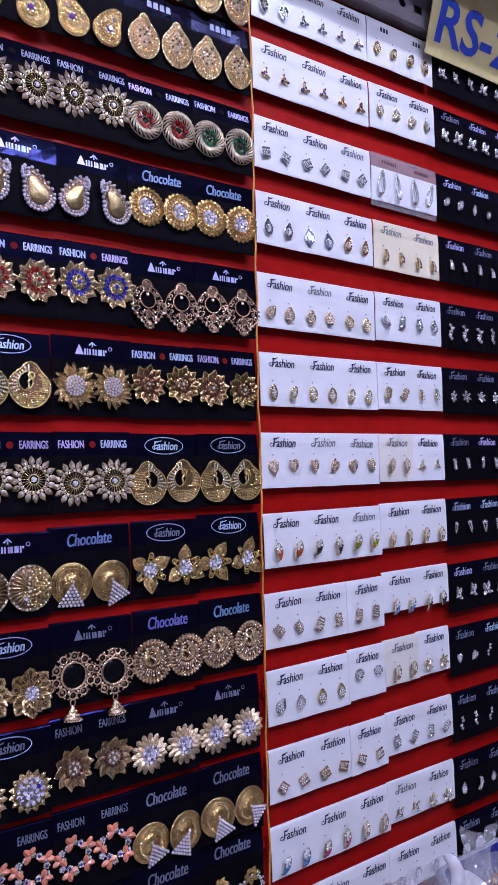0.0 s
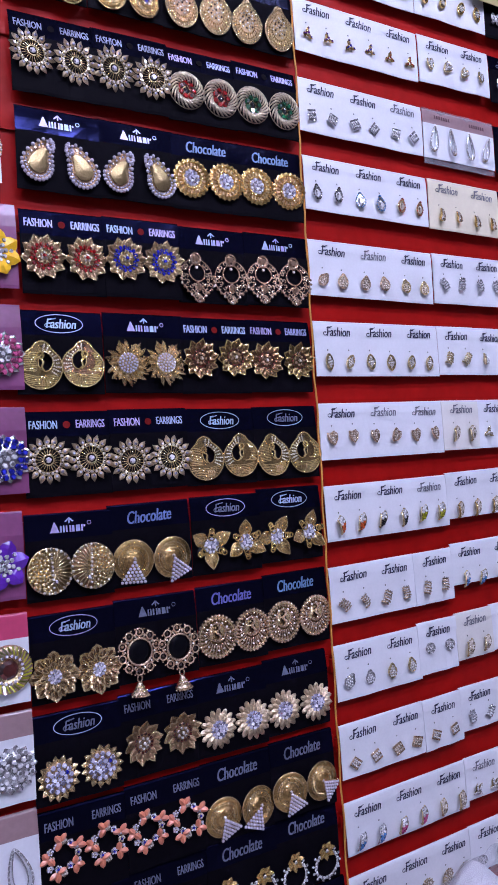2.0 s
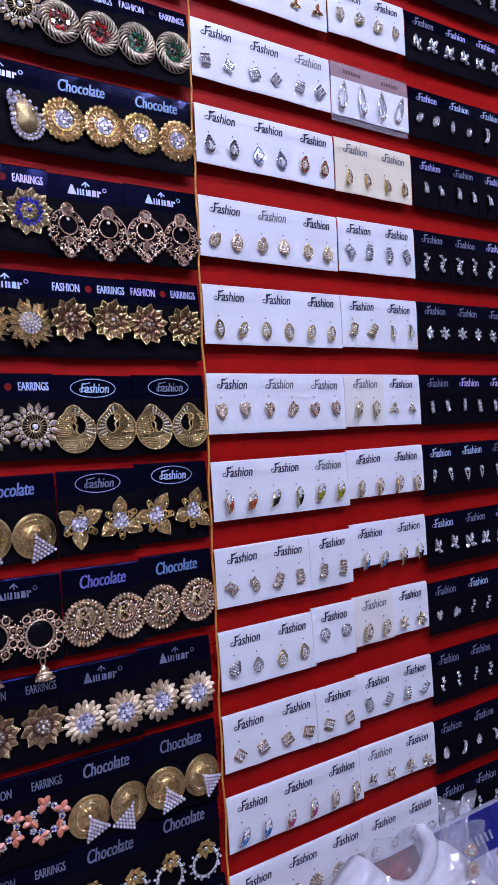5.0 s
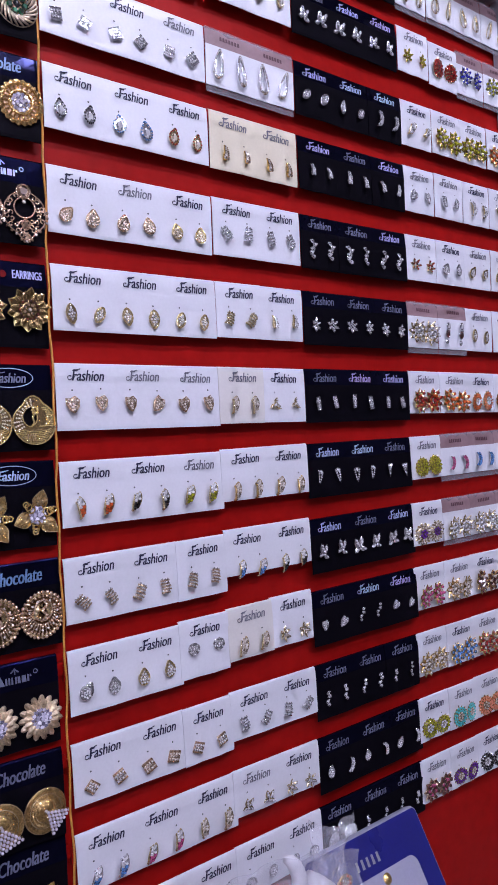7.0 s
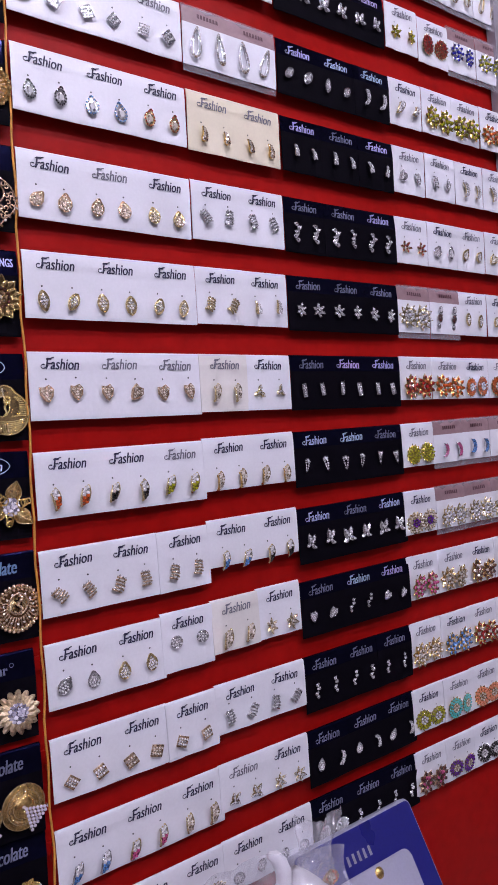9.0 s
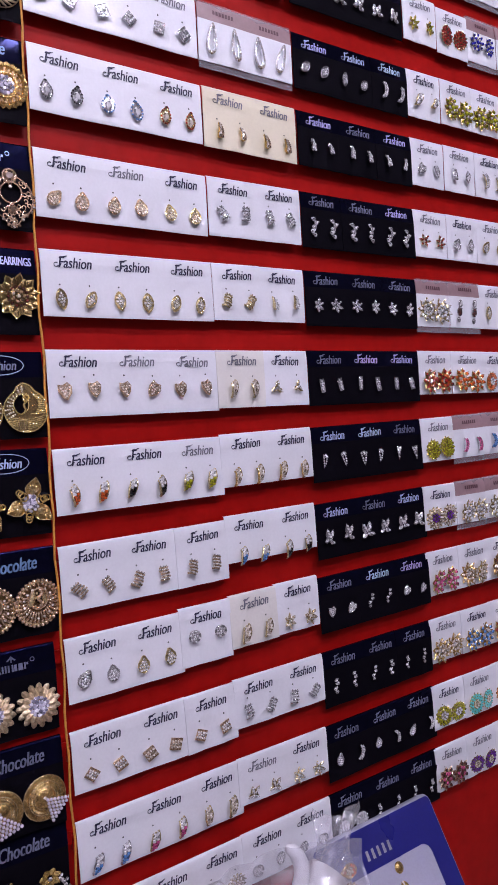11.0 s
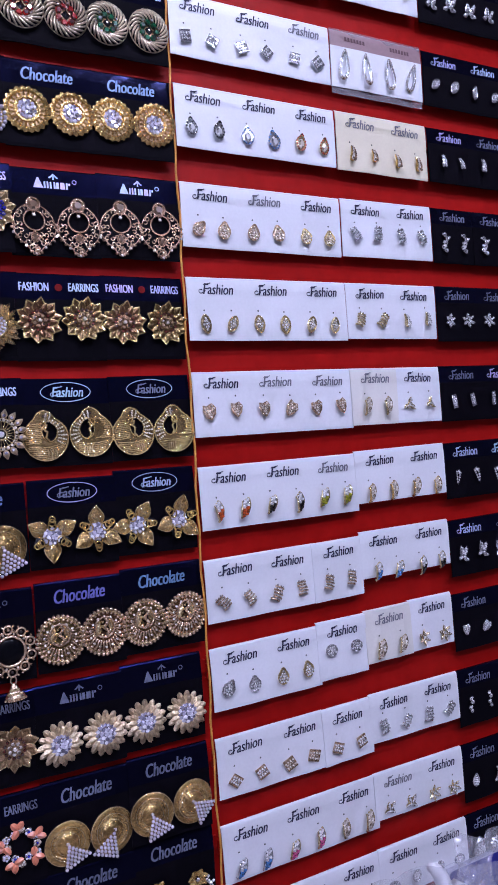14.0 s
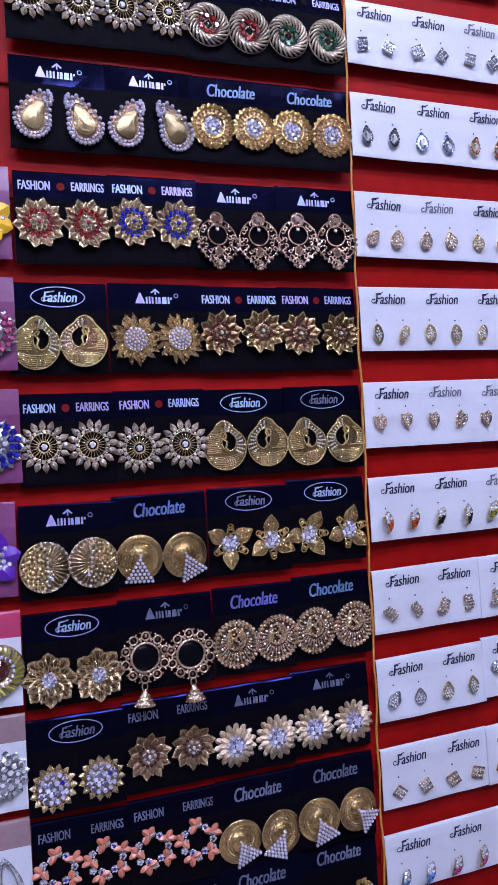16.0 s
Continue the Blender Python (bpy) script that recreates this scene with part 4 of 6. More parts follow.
EARRINGS = {
    "sun": e_sun, "twist_red": lambda: e_twist("red"), "twist_green": lambda: e_twist("green"),
    "paisley_a": lambda: e_paisley(1), "paisley_b": lambda: e_paisley(-1),
    "goldpaisley_a": lambda: e_goldpaisley(1, "blue"), "goldpaisley_b": lambda: e_goldpaisley(-1, "purple"),
    "golddrop": e_golddrop, "chocsun": e_chocsun, "flower_red": lambda: e_flower("red"), "flower_blue": lambda: e_flower("blue"),
    "chandbali": e_chandbali, "peacock_a": lambda: e_peacock(1), "peacock_b": lambda: e_peacock(-1), "pearlsun": e_pearlsun,
    "darkflower": lambda: e_darkflower("darkgold"), "bronzeflower": lambda: e_darkflower("bronze"),
    "filidisc_a": lambda: e_filidisc(1), "filidisc_b": lambda: e_filidisc(-1), "cone": e_cone, "goldflower": e_goldflower,
    "lotus": e_lotus, "mirror": e_mirror, "omdisc": e_omdisc, "crystalcluster": e_crystalcluster, "pearlflower": e_pearlflower,
    "coral": e_coral, "ringhoop": e_ringhoop, "pearlheap": lambda: e_cluster("silver", "crystal", 0.018),
    "yellowflower": lambda: e_enamel("yellow", "clear", 7), "pinkheap": lambda: e_cluster("steel", "pink", 0.02, "clear"),
    "blueheap": lambda: e_cluster("steel", "blue", 0.021, "clear"), "purpleflower": lambda: e_enamel("violet", "clear", 6, 0.021),
    "stripedisc": e_stripedisc, "clearheap": lambda: e_cluster("steel", "clear", 0.02), "clearhoop": lambda: e_hoop("steel", "clear", 0.012, 0.02),
    "greenleaf": lambda: e_enamel("teal", "clear", 6, 0.018),
}


def earring(kind):
    if isinstance(kind, str):
        return cached(kind, EARRINGS[kind])
    if kind[0] == "hoop":
        return cached(kind, lambda: e_hoop(*kind[1:]))
    if kind[0] == "heap":
        return cached(kind, lambda: e_cluster(*kind[1:]))
    return cached(kind, lambda: e_stud(*kind))
# ---- lettering ----
def word(text, width, tall, ink, shear=0.0, bold=0.0, heavy=0.0):
    """A word as a thin mesh, centred, width wide, its capitals tall high, facing -y; heavy thickens its upright strokes."""
    key = ("word", text, width, tall, ink, shear, bold, heavy)
    if key not in CACHE:
        cu = bpy.data.curves.new("lettering", "FONT")
        cu.body, cu.shear, cu.offset, cu.resolution_u, cu.extrude = text, shear, bold, 3, 0.0
        ob = new("lettering", cu)
        bpy.context.view_layer.update()
        me = bpy.data.meshes.new_from_object(ob.evaluated_get(bpy.context.evaluated_depsgraph_get()))
        bpy.data.objects.remove(ob)
        bpy.data.curves.remove(cu)
        n = len(me.vertices)
        co = np.empty(3 * n)
        me.vertices.foreach_get("co", co)
        co = co.reshape(-1, 3)
        lo, hi = co.min(0), co.max(0)
        x = (co[:, 0] - (lo[0] + hi[0]) / 2) * width / (hi[0] - lo[0])
        z = (co[:, 1] - hi[1] / 2) * tall / hi[1]
        me.vertices.foreach_set("co", np.stack([x, np.zeros(n), z], 1).ravel())
        if heavy:
            bm = bmesh.new()
            bm.from_mesh(me)
            first = list(bm.verts) + list(bm.edges) + list(bm.faces)
            for q, dx in enumerate((-heavy, -heavy / 2, heavy / 2, heavy)):
                dup = bmesh.ops.duplicate(bm, geom=first)["geom"]
                bmesh.ops.translate(bm, vec=(dx, -0.00004 * (q + 1), 0), verts=[g for g in dup if isinstance(g, bmesh.types.BMVert)])
            bm.to_mesh(me)
            bm.free()
        me.materials.clear()
        me.materials.append(M[ink])
        me.update()
        CACHE[key] = me
    return CACHE[key]


def flat_ring(s, w, h, t, m, n=36, x=0.0, z=0.0):
    vs = [(x + (w - k) * math.cos(a), 0, z + (h - k) * math.sin(a)) for k in (0, t) for a in turns(n)]
    s.add(m, vs, [(i, (i + 1) % n, n + (i + 1) % n, n + i) for i in range(n)])


def disc(s, r, m, x=0.0, z=0.0, n=14):
    s.add(m, [(x + r * math.cos(a), 0, z + r * math.sin(a)) for a in turns(n)], [tuple(range(n))])


def stroke(ink, w, h):
    """One plain upright stroke of a maker's mark, a little narrower at its top."""
    s = Shape()
    top = 0.06 if w > 0.0065 else 0.42
    s.add(ink, [(-w / 2, 0, 0), (w / 2, 0, 0), (w * top, 0, h), (-w * top, 0, h)], [(0, 1, 2, 3)])
    return s


def put_strokes(parent, m, ink, row):
    """A row of strokes, each (x, z, width, height)."""
    for x, z, w, h in row:
        part("stroke", cached(("stroke", ink, w, h), lambda: stroke(ink, w, h))[0][1], parent, m @ pose(x, 0, z))


def emblem(ink):
    """The arrow head of a maker's mark."""
    s = Shape()
    s.add(ink, [(0, 0, 0.0068), (-0.0042, 0, 0.003), (-0.0030, 0, 0.0024), (-0.0006, 0, 0.0044), (-0.0006, 0, 0.0012), (0.0006, 0, 0.0012), (0.0006, 0, 0.0044), (0.0030, 0, 0.0024), (0.0042, 0, 0.003)], [(0, 1, 2, 3), (0, 3, 6), (3, 4, 5, 6), (0, 6, 7, 8)])
    return s


def small_ring(ink):
    s = Shape()
    flat_ring(s, 0.0021, 0.0021, 0.0006, ink, 12)
    return s


def put_emblem(parent, m, ink):
    """A maker's mark as plain shapes: an arrow head above a row of strokes, and a small ring."""
    part("emblem", cached(("emblem", ink), lambda: emblem(ink))[0][1], parent, m @ pose(0, 0, 0.0014))
    put_strokes(parent, m, ink, [(-0.0135, -0.0054, 0.0088, 0.0094), (-0.0078, -0.0054, 0.0017, 0.0060), (-0.0052, -0.0054, 0.0017, 0.0062), (-0.0026, -0.0054, 0.0017, 0.0060), (0.0008, -0.0054, 0.0017, 0.0060), (0.0034, -0.0054, 0.0026, 0.0058), (0.0078, -0.0054, 0.0042, 0.0060), (0.0116, -0.0054, 0.0018, 0.0060), (0.0138, -0.0016, 0.0018, 0.0020)])
    part("emblem_ring", cached(("emblem_ring", ink), lambda: small_ring(ink))[0][1], parent, m @ pose(0.0184, 0, 0.002))


def mark_row(n, w, tall):
    return [((k - (n - 1) / 2) * w * 1.28, -tall / 2, w, tall) for k in range(n)]


def swash(ink):
    """The curl that leads into the capital of the script lettering, and the wave over it."""
    s = Shape()
    pts = [(-0.0165 + 0.0021 * math.cos(a), 0.0, -0.0024 + 0.0019 * math.sin(a)) for a in [0.9 + 0.6 * i for i in range(9)]]
    pts += [(-0.0134, 0.0, -0.0040), (-0.0118, 0.0, -0.0012)]
    s.tube(pts, 0.00046, ink, 4, taper=[1.5, 1.2, 0.9, 0.8, 0.8, 0.9, 1.0, 1.1, 1.2, 1.2, 1.0])
    s.tube([(-0.0136, 0, 0.0040), (-0.0124, 0, 0.0051), (-0.0098, 0, 0.0050), (-0.0062, 0, 0.0060)], 0.0005, ink, 4)
    return s


def print_header(style, parent, m, k=0):
    """The header's print, on a plane given by m."""
    if style == "fashion_earrings" or style == "fashion_earrings_black" or style == "fashion_earrings_plain":
        ink = "foil" if style == "fashion_earrings" or (style == "fashion_earrings_black" and k > 3) else "foil_dull"
        part("lettering", word("FASHION", 0.0252, 0.0076, ink, 0.0, 0.0, 0.00022), parent, m @ pose(-0.0222, 0, 0))
        part("lettering", word("EARRINGS", 0.0268, 0.0075, ink, 0.0, 0.0, 0.00022), parent, m @ pose(0.0214, 0, 0.0004))
        if style != "fashion_earrings_plain":
            d = "dot_red" if style == "fashion_earrings" else "dot_black"
            part("dot", cached(("dot", d), lambda: (lambda s: (disc(s, 0.0034, d), s)[1])(Shape()))[0][1], parent, m @ pose(-0.0008, 0, -0.0002))
    elif style == "emblem":
        put_emblem(parent, m, "foil" if k % 3 < 2 and k < 9 else "foil_dull")
    elif style == "chocolate":
        part("lettering", word("Chocolate", 0.0445, 0.0118, "foil_blue" if k < 12 else "foil_dull", 0.26, 0.0, 0.00036), parent, m @ pose(0, 0, 0, 0, -1.5, 0))
    elif style == "oval":
        ink = "foil" if k % 3 else "foil_dull"
        part("lettering", word("Fashion", 0.0275, 0.0088, ink, 0.26, 0.0, 0.00026), parent, m @ pose(0.0016, 0, 0))
        part("lettering_swash", cached(("swash", ink), lambda: swash(ink))[0][1], parent, m @ pose(0.0026, 0, 0) @ Matrix.Scale(0.86, 4))
        part("oval_line", cached(("oval", 1), lambda: (lambda s: (flat_ring(s, 0.0222, 0.0090, 0.0007, "foil"), s)[1])(Shape()))[0][1], parent, m)
    elif style == "bars_big":
        put_strokes(parent, m, "foil_dull", mark_row(4, 0.0058, 0.0075))


# ---- cards ----
def sleeve(w, h):
    """A clear sleeve behind a card, standing out past its foot, with a welded lower edge."""
    s = Shape()
    n = 8
    vs = []
    for i in range(n + 1):
        x = w * (i / n - 0.5)
        vs += [(x, 0.0004 * math.sin(i * 2.1), z) for z in (0.001, -h - 0.0015, -h - 0.0068)]
    s.add("film", vs, [(i * 3 + j, i * 3 + j + 1, i * 3 + j + 4, i * 3 + j + 3) for i in range(n) for j in range(2)])
    s.tube([(w * (i / n - 0.5), 0.0004 * math.sin(i * 2.1), -h - 0.0068) for i in range(n + 1)], 0.0005, "film", 4)
    return s


def card_body(w, h, header, bend, bodymat, headmat):
    """A card in its sleeve, top edge at z = 0: the body hangs straight, the header leans back, the top edge is folded."""
    s = Shape()
    back = header * math.tan(radians(bend))
    t = 0.0009
    front = [(0.0004, -h), (0.0, -h + 0.003), (0.0, -h * 0.55), (0.0, -header)]
    n = 6
    for m, prof in ((bodymat, front), (headmat, [(0.0, -header), (back * 0.5, -header * 0.5), (back, -0.0015), (back + 0.0007, -0.0003), (back + 0.0022, 0.0)])):
        vs = []
        for i in range(n + 1):
            x = w * (i / n - 0.5)
            warp = 0.0007 * math.sin(i * 1.9 + w * 900)
            vs += [(x, y + warp * (-z / h), z) for y, z in prof]
            vs += [(x, y + t + warp * (-z / h), z) for y, z in prof]
        k = len(prof)
        fs = []
        for i in range(n):
            a, b = i * 2 * k, (i + 1) * 2 * k
            for j in range(k - 1):
                fs += [(a + j, a + j + 1, b + j + 1, b + j), (a + k + j, b + k + j, b + k + j + 1, a + k + j + 1)]
            fs += [(a, b, b + k, a + k), (a + k - 1, a + 2 * k - 1, b + 2 * k - 1, b + k - 1)]
        for a in (0, n * 2 * k):
            fs += [(a + j, a + j + 1, a + k + j + 1, a + k + j) for j in range(k - 1)]
        s.add(m, vs, fs)
    return s


WIDE = dict(sun="sunburst", twist="twisted rosette", paisley="pearl paisley", goldpaisley="gold paisley", golddrop="gold filigree drop", chocsun="gold sun disc",
            flower="stone-set flower", chandbali="open crescent", peacock="gold drop-shaped peacock", pearlsun="pearl-centred sunburst", darkflower="dark gold flower",
            bronzeflower="bronze flower", filidisc="filigree disc", cone="gold disc and pearl fan", goldflower="three-petalled gold flower", lotus="gold lotus",
            mirror="round mirror and bell drop", omdisc="openwork gold disc", crystalcluster="crystal cluster", pearlflower="cream petal flower", coral="coral butterfly hoop",
            ringhoop="crystal hoop", pearlheap="crystal heap")


def black_card(x, top, kinds, header, k, z=0.045, w=0.0780, h=0.078, turn=(0, 0), bend=6.0):
    """A black earring card with one pair of large earrings."""
    rng = random.Random(int(x * 1000) + int(top * 7000))
    th = empty("earring_card", pose(x, (0.0038 if top < 1.36 else 0.0) - 0.0011 * (k % 2), top, rng.uniform(-0.6, 0.6), rng.uniform(-0.5, 0.5), 0))
    name = WIDE[kinds[0].split("_")[0]]
    tagged(th, f"black card with {name} earrings", "earring card", "black earring cards", "")
    hd = 0.0235
    body, head = cached(("card_black", round(w, 4), h, k % 4, round(bend)), lambda: card_body(w, h, hd, bend, "card_black", "header_navy"))
    part("card_backing", body[1], th)
    part("card_header", head[1], th, label="glossy navy header strip")
    back = hd * math.tan(radians(bend))
    print_header(header, th, pose(0, back * 0.47 - 0.0006, -0.0125, -bend, 0, 0), k)
    for i, kind in enumerate(kinds):
        e = pose((i - 0.5) * 0.0395 + rng.uniform(-0.0006, 0.0006), -0.0022, -z + rng.uniform(-0.0012, 0.0012), rng.uniform(-5, 5), turn[i] + rng.uniform(-5, 5), rng.uniform(-7, 7)) @ Matrix.Scale(GROW.get(kind.split("_")[0], 1.0), 4)
        put_earring(kind, th, e)
    return th


GROW = {"filidisc": 1.06, "mirror": 1.08, "omdisc": 1.09, "lotus": 1.04, "peacock": 0.96}
PITCH = 0.0597


def small_card(x, top, pairs, label, h=0.062, look_of="white", text=True, zs=0.044, ink="ink_navy", lean=0.0, turn=0.0, gap=0.0285, y=0.0, group="white earring cards", pitch=PITCH, size=1.0):
    """A card that begins at x, with a pair of studs for each of the kinds in pairs."""
    rng = random.Random(int(x * 1000) * 31 + int(top * 1000))
    n = len(pairs)
    w = n * pitch + (0.0014 if look_of == "black" else 0.0004)
    th = empty("earring_card", pose(x + w / 2, y - 0.0004 * rng.random(), top, rng.uniform(-0.7, 0.7), lean + rng.uniform(-0.3, 0.3), rng.uniform(-0.4, 0.4)))
    tagged(th, label, "earring card", group)
    if look_of == "black":
        body, head = cached(("card_small_black", round(w, 4), round(h, 3)), lambda: card_body(w, h, 0.019, 6.0, "card_black", "header_navy"))
        part("card_backing", body[1], th)
        part("card_header", head[1], th, label="glossy navy header strip")
        tm = pose(0.001, 0.0003, -0.0108, -6, 0, 0)
    elif look_of == "rose":
        body, head = cached(("card_rose", round(w, 4), round(h, 3)), lambda: card_body(w, h, 0.0185, 5.0, "card_white", "header_rose"))
        part("card_backing", body[1], th)
        part("card_header", head[1], th, label="dusty rose header strip")
        tm = pose(0.001, 0.0003, -0.0095, -5, 0, 0)
        part("film_sleeve", cached(("sleeve", round(w, 4), round(h, 3)), lambda: sleeve(w, h))[0][1], th, pose(0, 0.0016, 0), "clear film sleeve, longer than its card").visible_shadow = False
    else:
        m = "card_" + look_of
        part("card_backing", cached((m, round(w, 4), round(h, 3)), lambda: card_body(w, h, 0.012, 4.0, m, m))[0][1], th)
        tm = pose(0.001, -0.0005, -0.0118)
    for j, kind in enumerate(pairs):
        cx = (j - (n - 1) / 2) * pitch
        at = pose(cx + rng.uniform(-0.001, 0.001), 0, rng.uniform(-0.0006, 0.0006), 0, rng.uniform(-1.5, 1.5), 0) @ tm
        if look_of == "rose":
            put_strokes(th, at, "foil_rose", mark_row(7, 0.0030, 0.0046))
        elif text:
            q = ink if rng.random() > 0.2 or ink == "foil_dull" else {"ink_navy": "ink_grey", "foil": "foil_dull"}.get(ink, ink)
            part("lettering", word("Fashion", 0.0318, 0.0100, q, 0.24, 0.0, 0.00022), th, at @ pose(0.0016, 0, 0))
            part("lettering_swash", cached(("swash", q), lambda: swash(q))[0][1], th, at)
        else:
            put_strokes(th, at, "ink_navy", mark_row(3, 0.004, 0.006))
        both = kind[1:] if kind[0] == "pair" else (kind, kind)
        for i, kind in enumerate(both):
            ex = cx + (i - 0.5) * gap + rng.uniform(-0.0012, 0.0012)
            ez = -(zs[j] if isinstance(zs, (list, tuple)) else zs) + rng.uniform(-0.0012, 0.0012)
            tn = turn + rng.uniform(-14, 14) + (rng.uniform(-44, 44) if kind[0] in ("square", "rect", "ribbed") else rng.choice((0, 0, 32)) if kind[0] in ("drop", "marquise", "shield") else 0)
            put_earring(kind, th, pose(ex, -0.0016, ez, rng.uniform(-8, 8), tn, rng.uniform(-14, 14)) @ Matrix.Scale(size * rng.uniform(0.94, 1.06), 4))
            if look_of in ("white", "beige", "offwhite"):
                part("pin_hole", cached(("pin",), lambda: (lambda s: (disc(s, 0.0009, "hole", n=8), s)[1])(Shape()))[0][1], th, pose(ex, -0.0006, ez + 0.0135))
    return th


# ---- setting ----
def block(name, x0, x1, y0, y1, z0, z1, m, label="", category="", kind="structure"):
    s = Shape()
    s.box(x0, x1, y0, y1, z0, z1, m)
    ob = new(name, s.meshes(name)[0][1])
    return tagged(ob, label, category, "", kind)


WALL_Y = 0.0110
block("wall_display", -1.6, 2.2, WALL_Y, WALL_Y + 0.03, 0, 3.0, "red_wall", "glossy red painted display board behind the cards", "wall")
block("wall_behind", -1.6, 2.2, -2.65, -2.55, 0, 3.0, "wall_grey", "plain grey shop wall", "wall")
block("wall_side_a", -1.7, -1.6, -2.65, WALL_Y + 0.03, 0, 3.0, "wall_grey", "plain grey shop wall", "wall")
block("wall_side_b", 2.2, 2.3, -2.65, WALL_Y + 0.03, 0, 3.0, "wall_grey", "plain grey shop wall", "wall")
block("ceiling", -1.7, 2.3, -2.65, WALL_Y + 0.03, 3.0, 3.1, "ceiling", "dark grey shop ceiling", "ceiling")
block("floor", -1.7, 2.3, -2.65, WALL_Y + 0.03, -0.1, 0, "floor", "grey shop floor", "floor")
# the counter is out of view; its pale top is added bounce for the lower rows
block("counter", -1.2, 1.4, -0.42, WALL_Y - 0.002, 0.44, 0.47, "counter_top", "unseen counter under the card display, pale to bounce light up", "shelf", "structure")
block("counter_front", -1.2, 1.4, -0.41, -0.39, 0, 0.438, "dark_shelf", "dark counter front", "shelf", "structure")

# tube lamps under the ceiling
for lx, ly, half in LAMPS:
    lamp = tagged(empty("tube_lamp", pose(lx, ly, 2.99)), "white ceiling tube lamp with a bright tube", "lamp", "ceiling tube lamps")
    s = Shape()
    s.box(-half - 0.03, half + 0.03, -0.03, 0.03, -0.03, 0.008, "metal_white")
    part("housing", s.meshes("housing")[0][1], lamp)
    s = Shape()
    s.tube([(-half, 0, -0.055), (0, 0, -0.055), (half, 0, -0.055)], 0.016, "tube", 10)
    part("tube", s.meshes("tube")[0][1], lamp)
    for q in (-half, half):
        s = Shape()
        s.box(q - 0.012, q + 0.012, -0.014, 0.014, -0.07, -0.03, "metal_white")
        part("holder", s.meshes("holder")[0][1], lamp)

# rows: the height of each row's top edge in the four columns
ROW_TOPS = [1.795, 1.708, 1.617, 1.528, 1.433, 1.342, 1.250, 1.158, 1.069, 0.984, 0.898, 0.815, 0.735]
RISE = [0.0, 0.0, -0.006, -0.004, 0.0, 0.002, 0.003, 0.009, 0.011, 0.012, 0.012, 0.010, 0.010]


def lean_x(r, x):
    """The columns lean: a row's cards are pushed along a little more the higher the row hangs."""
    return x * (1 + float(np.interp(r, [0, 3, 5, 7, 9, 12], [0.010, 0.012, 0.004, -0.009, -0.015, -0.022])))


def row_top(r, x):
    u = max(0.0, min(1.0, x / 0.47))
    return ROW_TOPS[r] + RISE[r] * u


# thin red battens carry each row
for r in range(13):
    z = ROW_TOPS[r]
    s = Shape()
    s.box(-0.60, 0.0, 0.0080, WALL_Y, z - 0.022, z - 0.010, "red_wall")
    ob = tagged(new("card_rail", s.meshes("card_rail")[0][1]), "thin red batten on the board that carries a row of cards", "rail", "card rails", "structure")
    s = Shape()
    s.box(0.0, 0.724, 0.0055, WALL_Y, z - 0.028, z - 0.014, "red_wall")
    ob = tagged(new("card_rail", s.meshes("card_rail")[0][1]), "thin red batten on the board that carries a row of cards", "rail", "card rails", "structure")

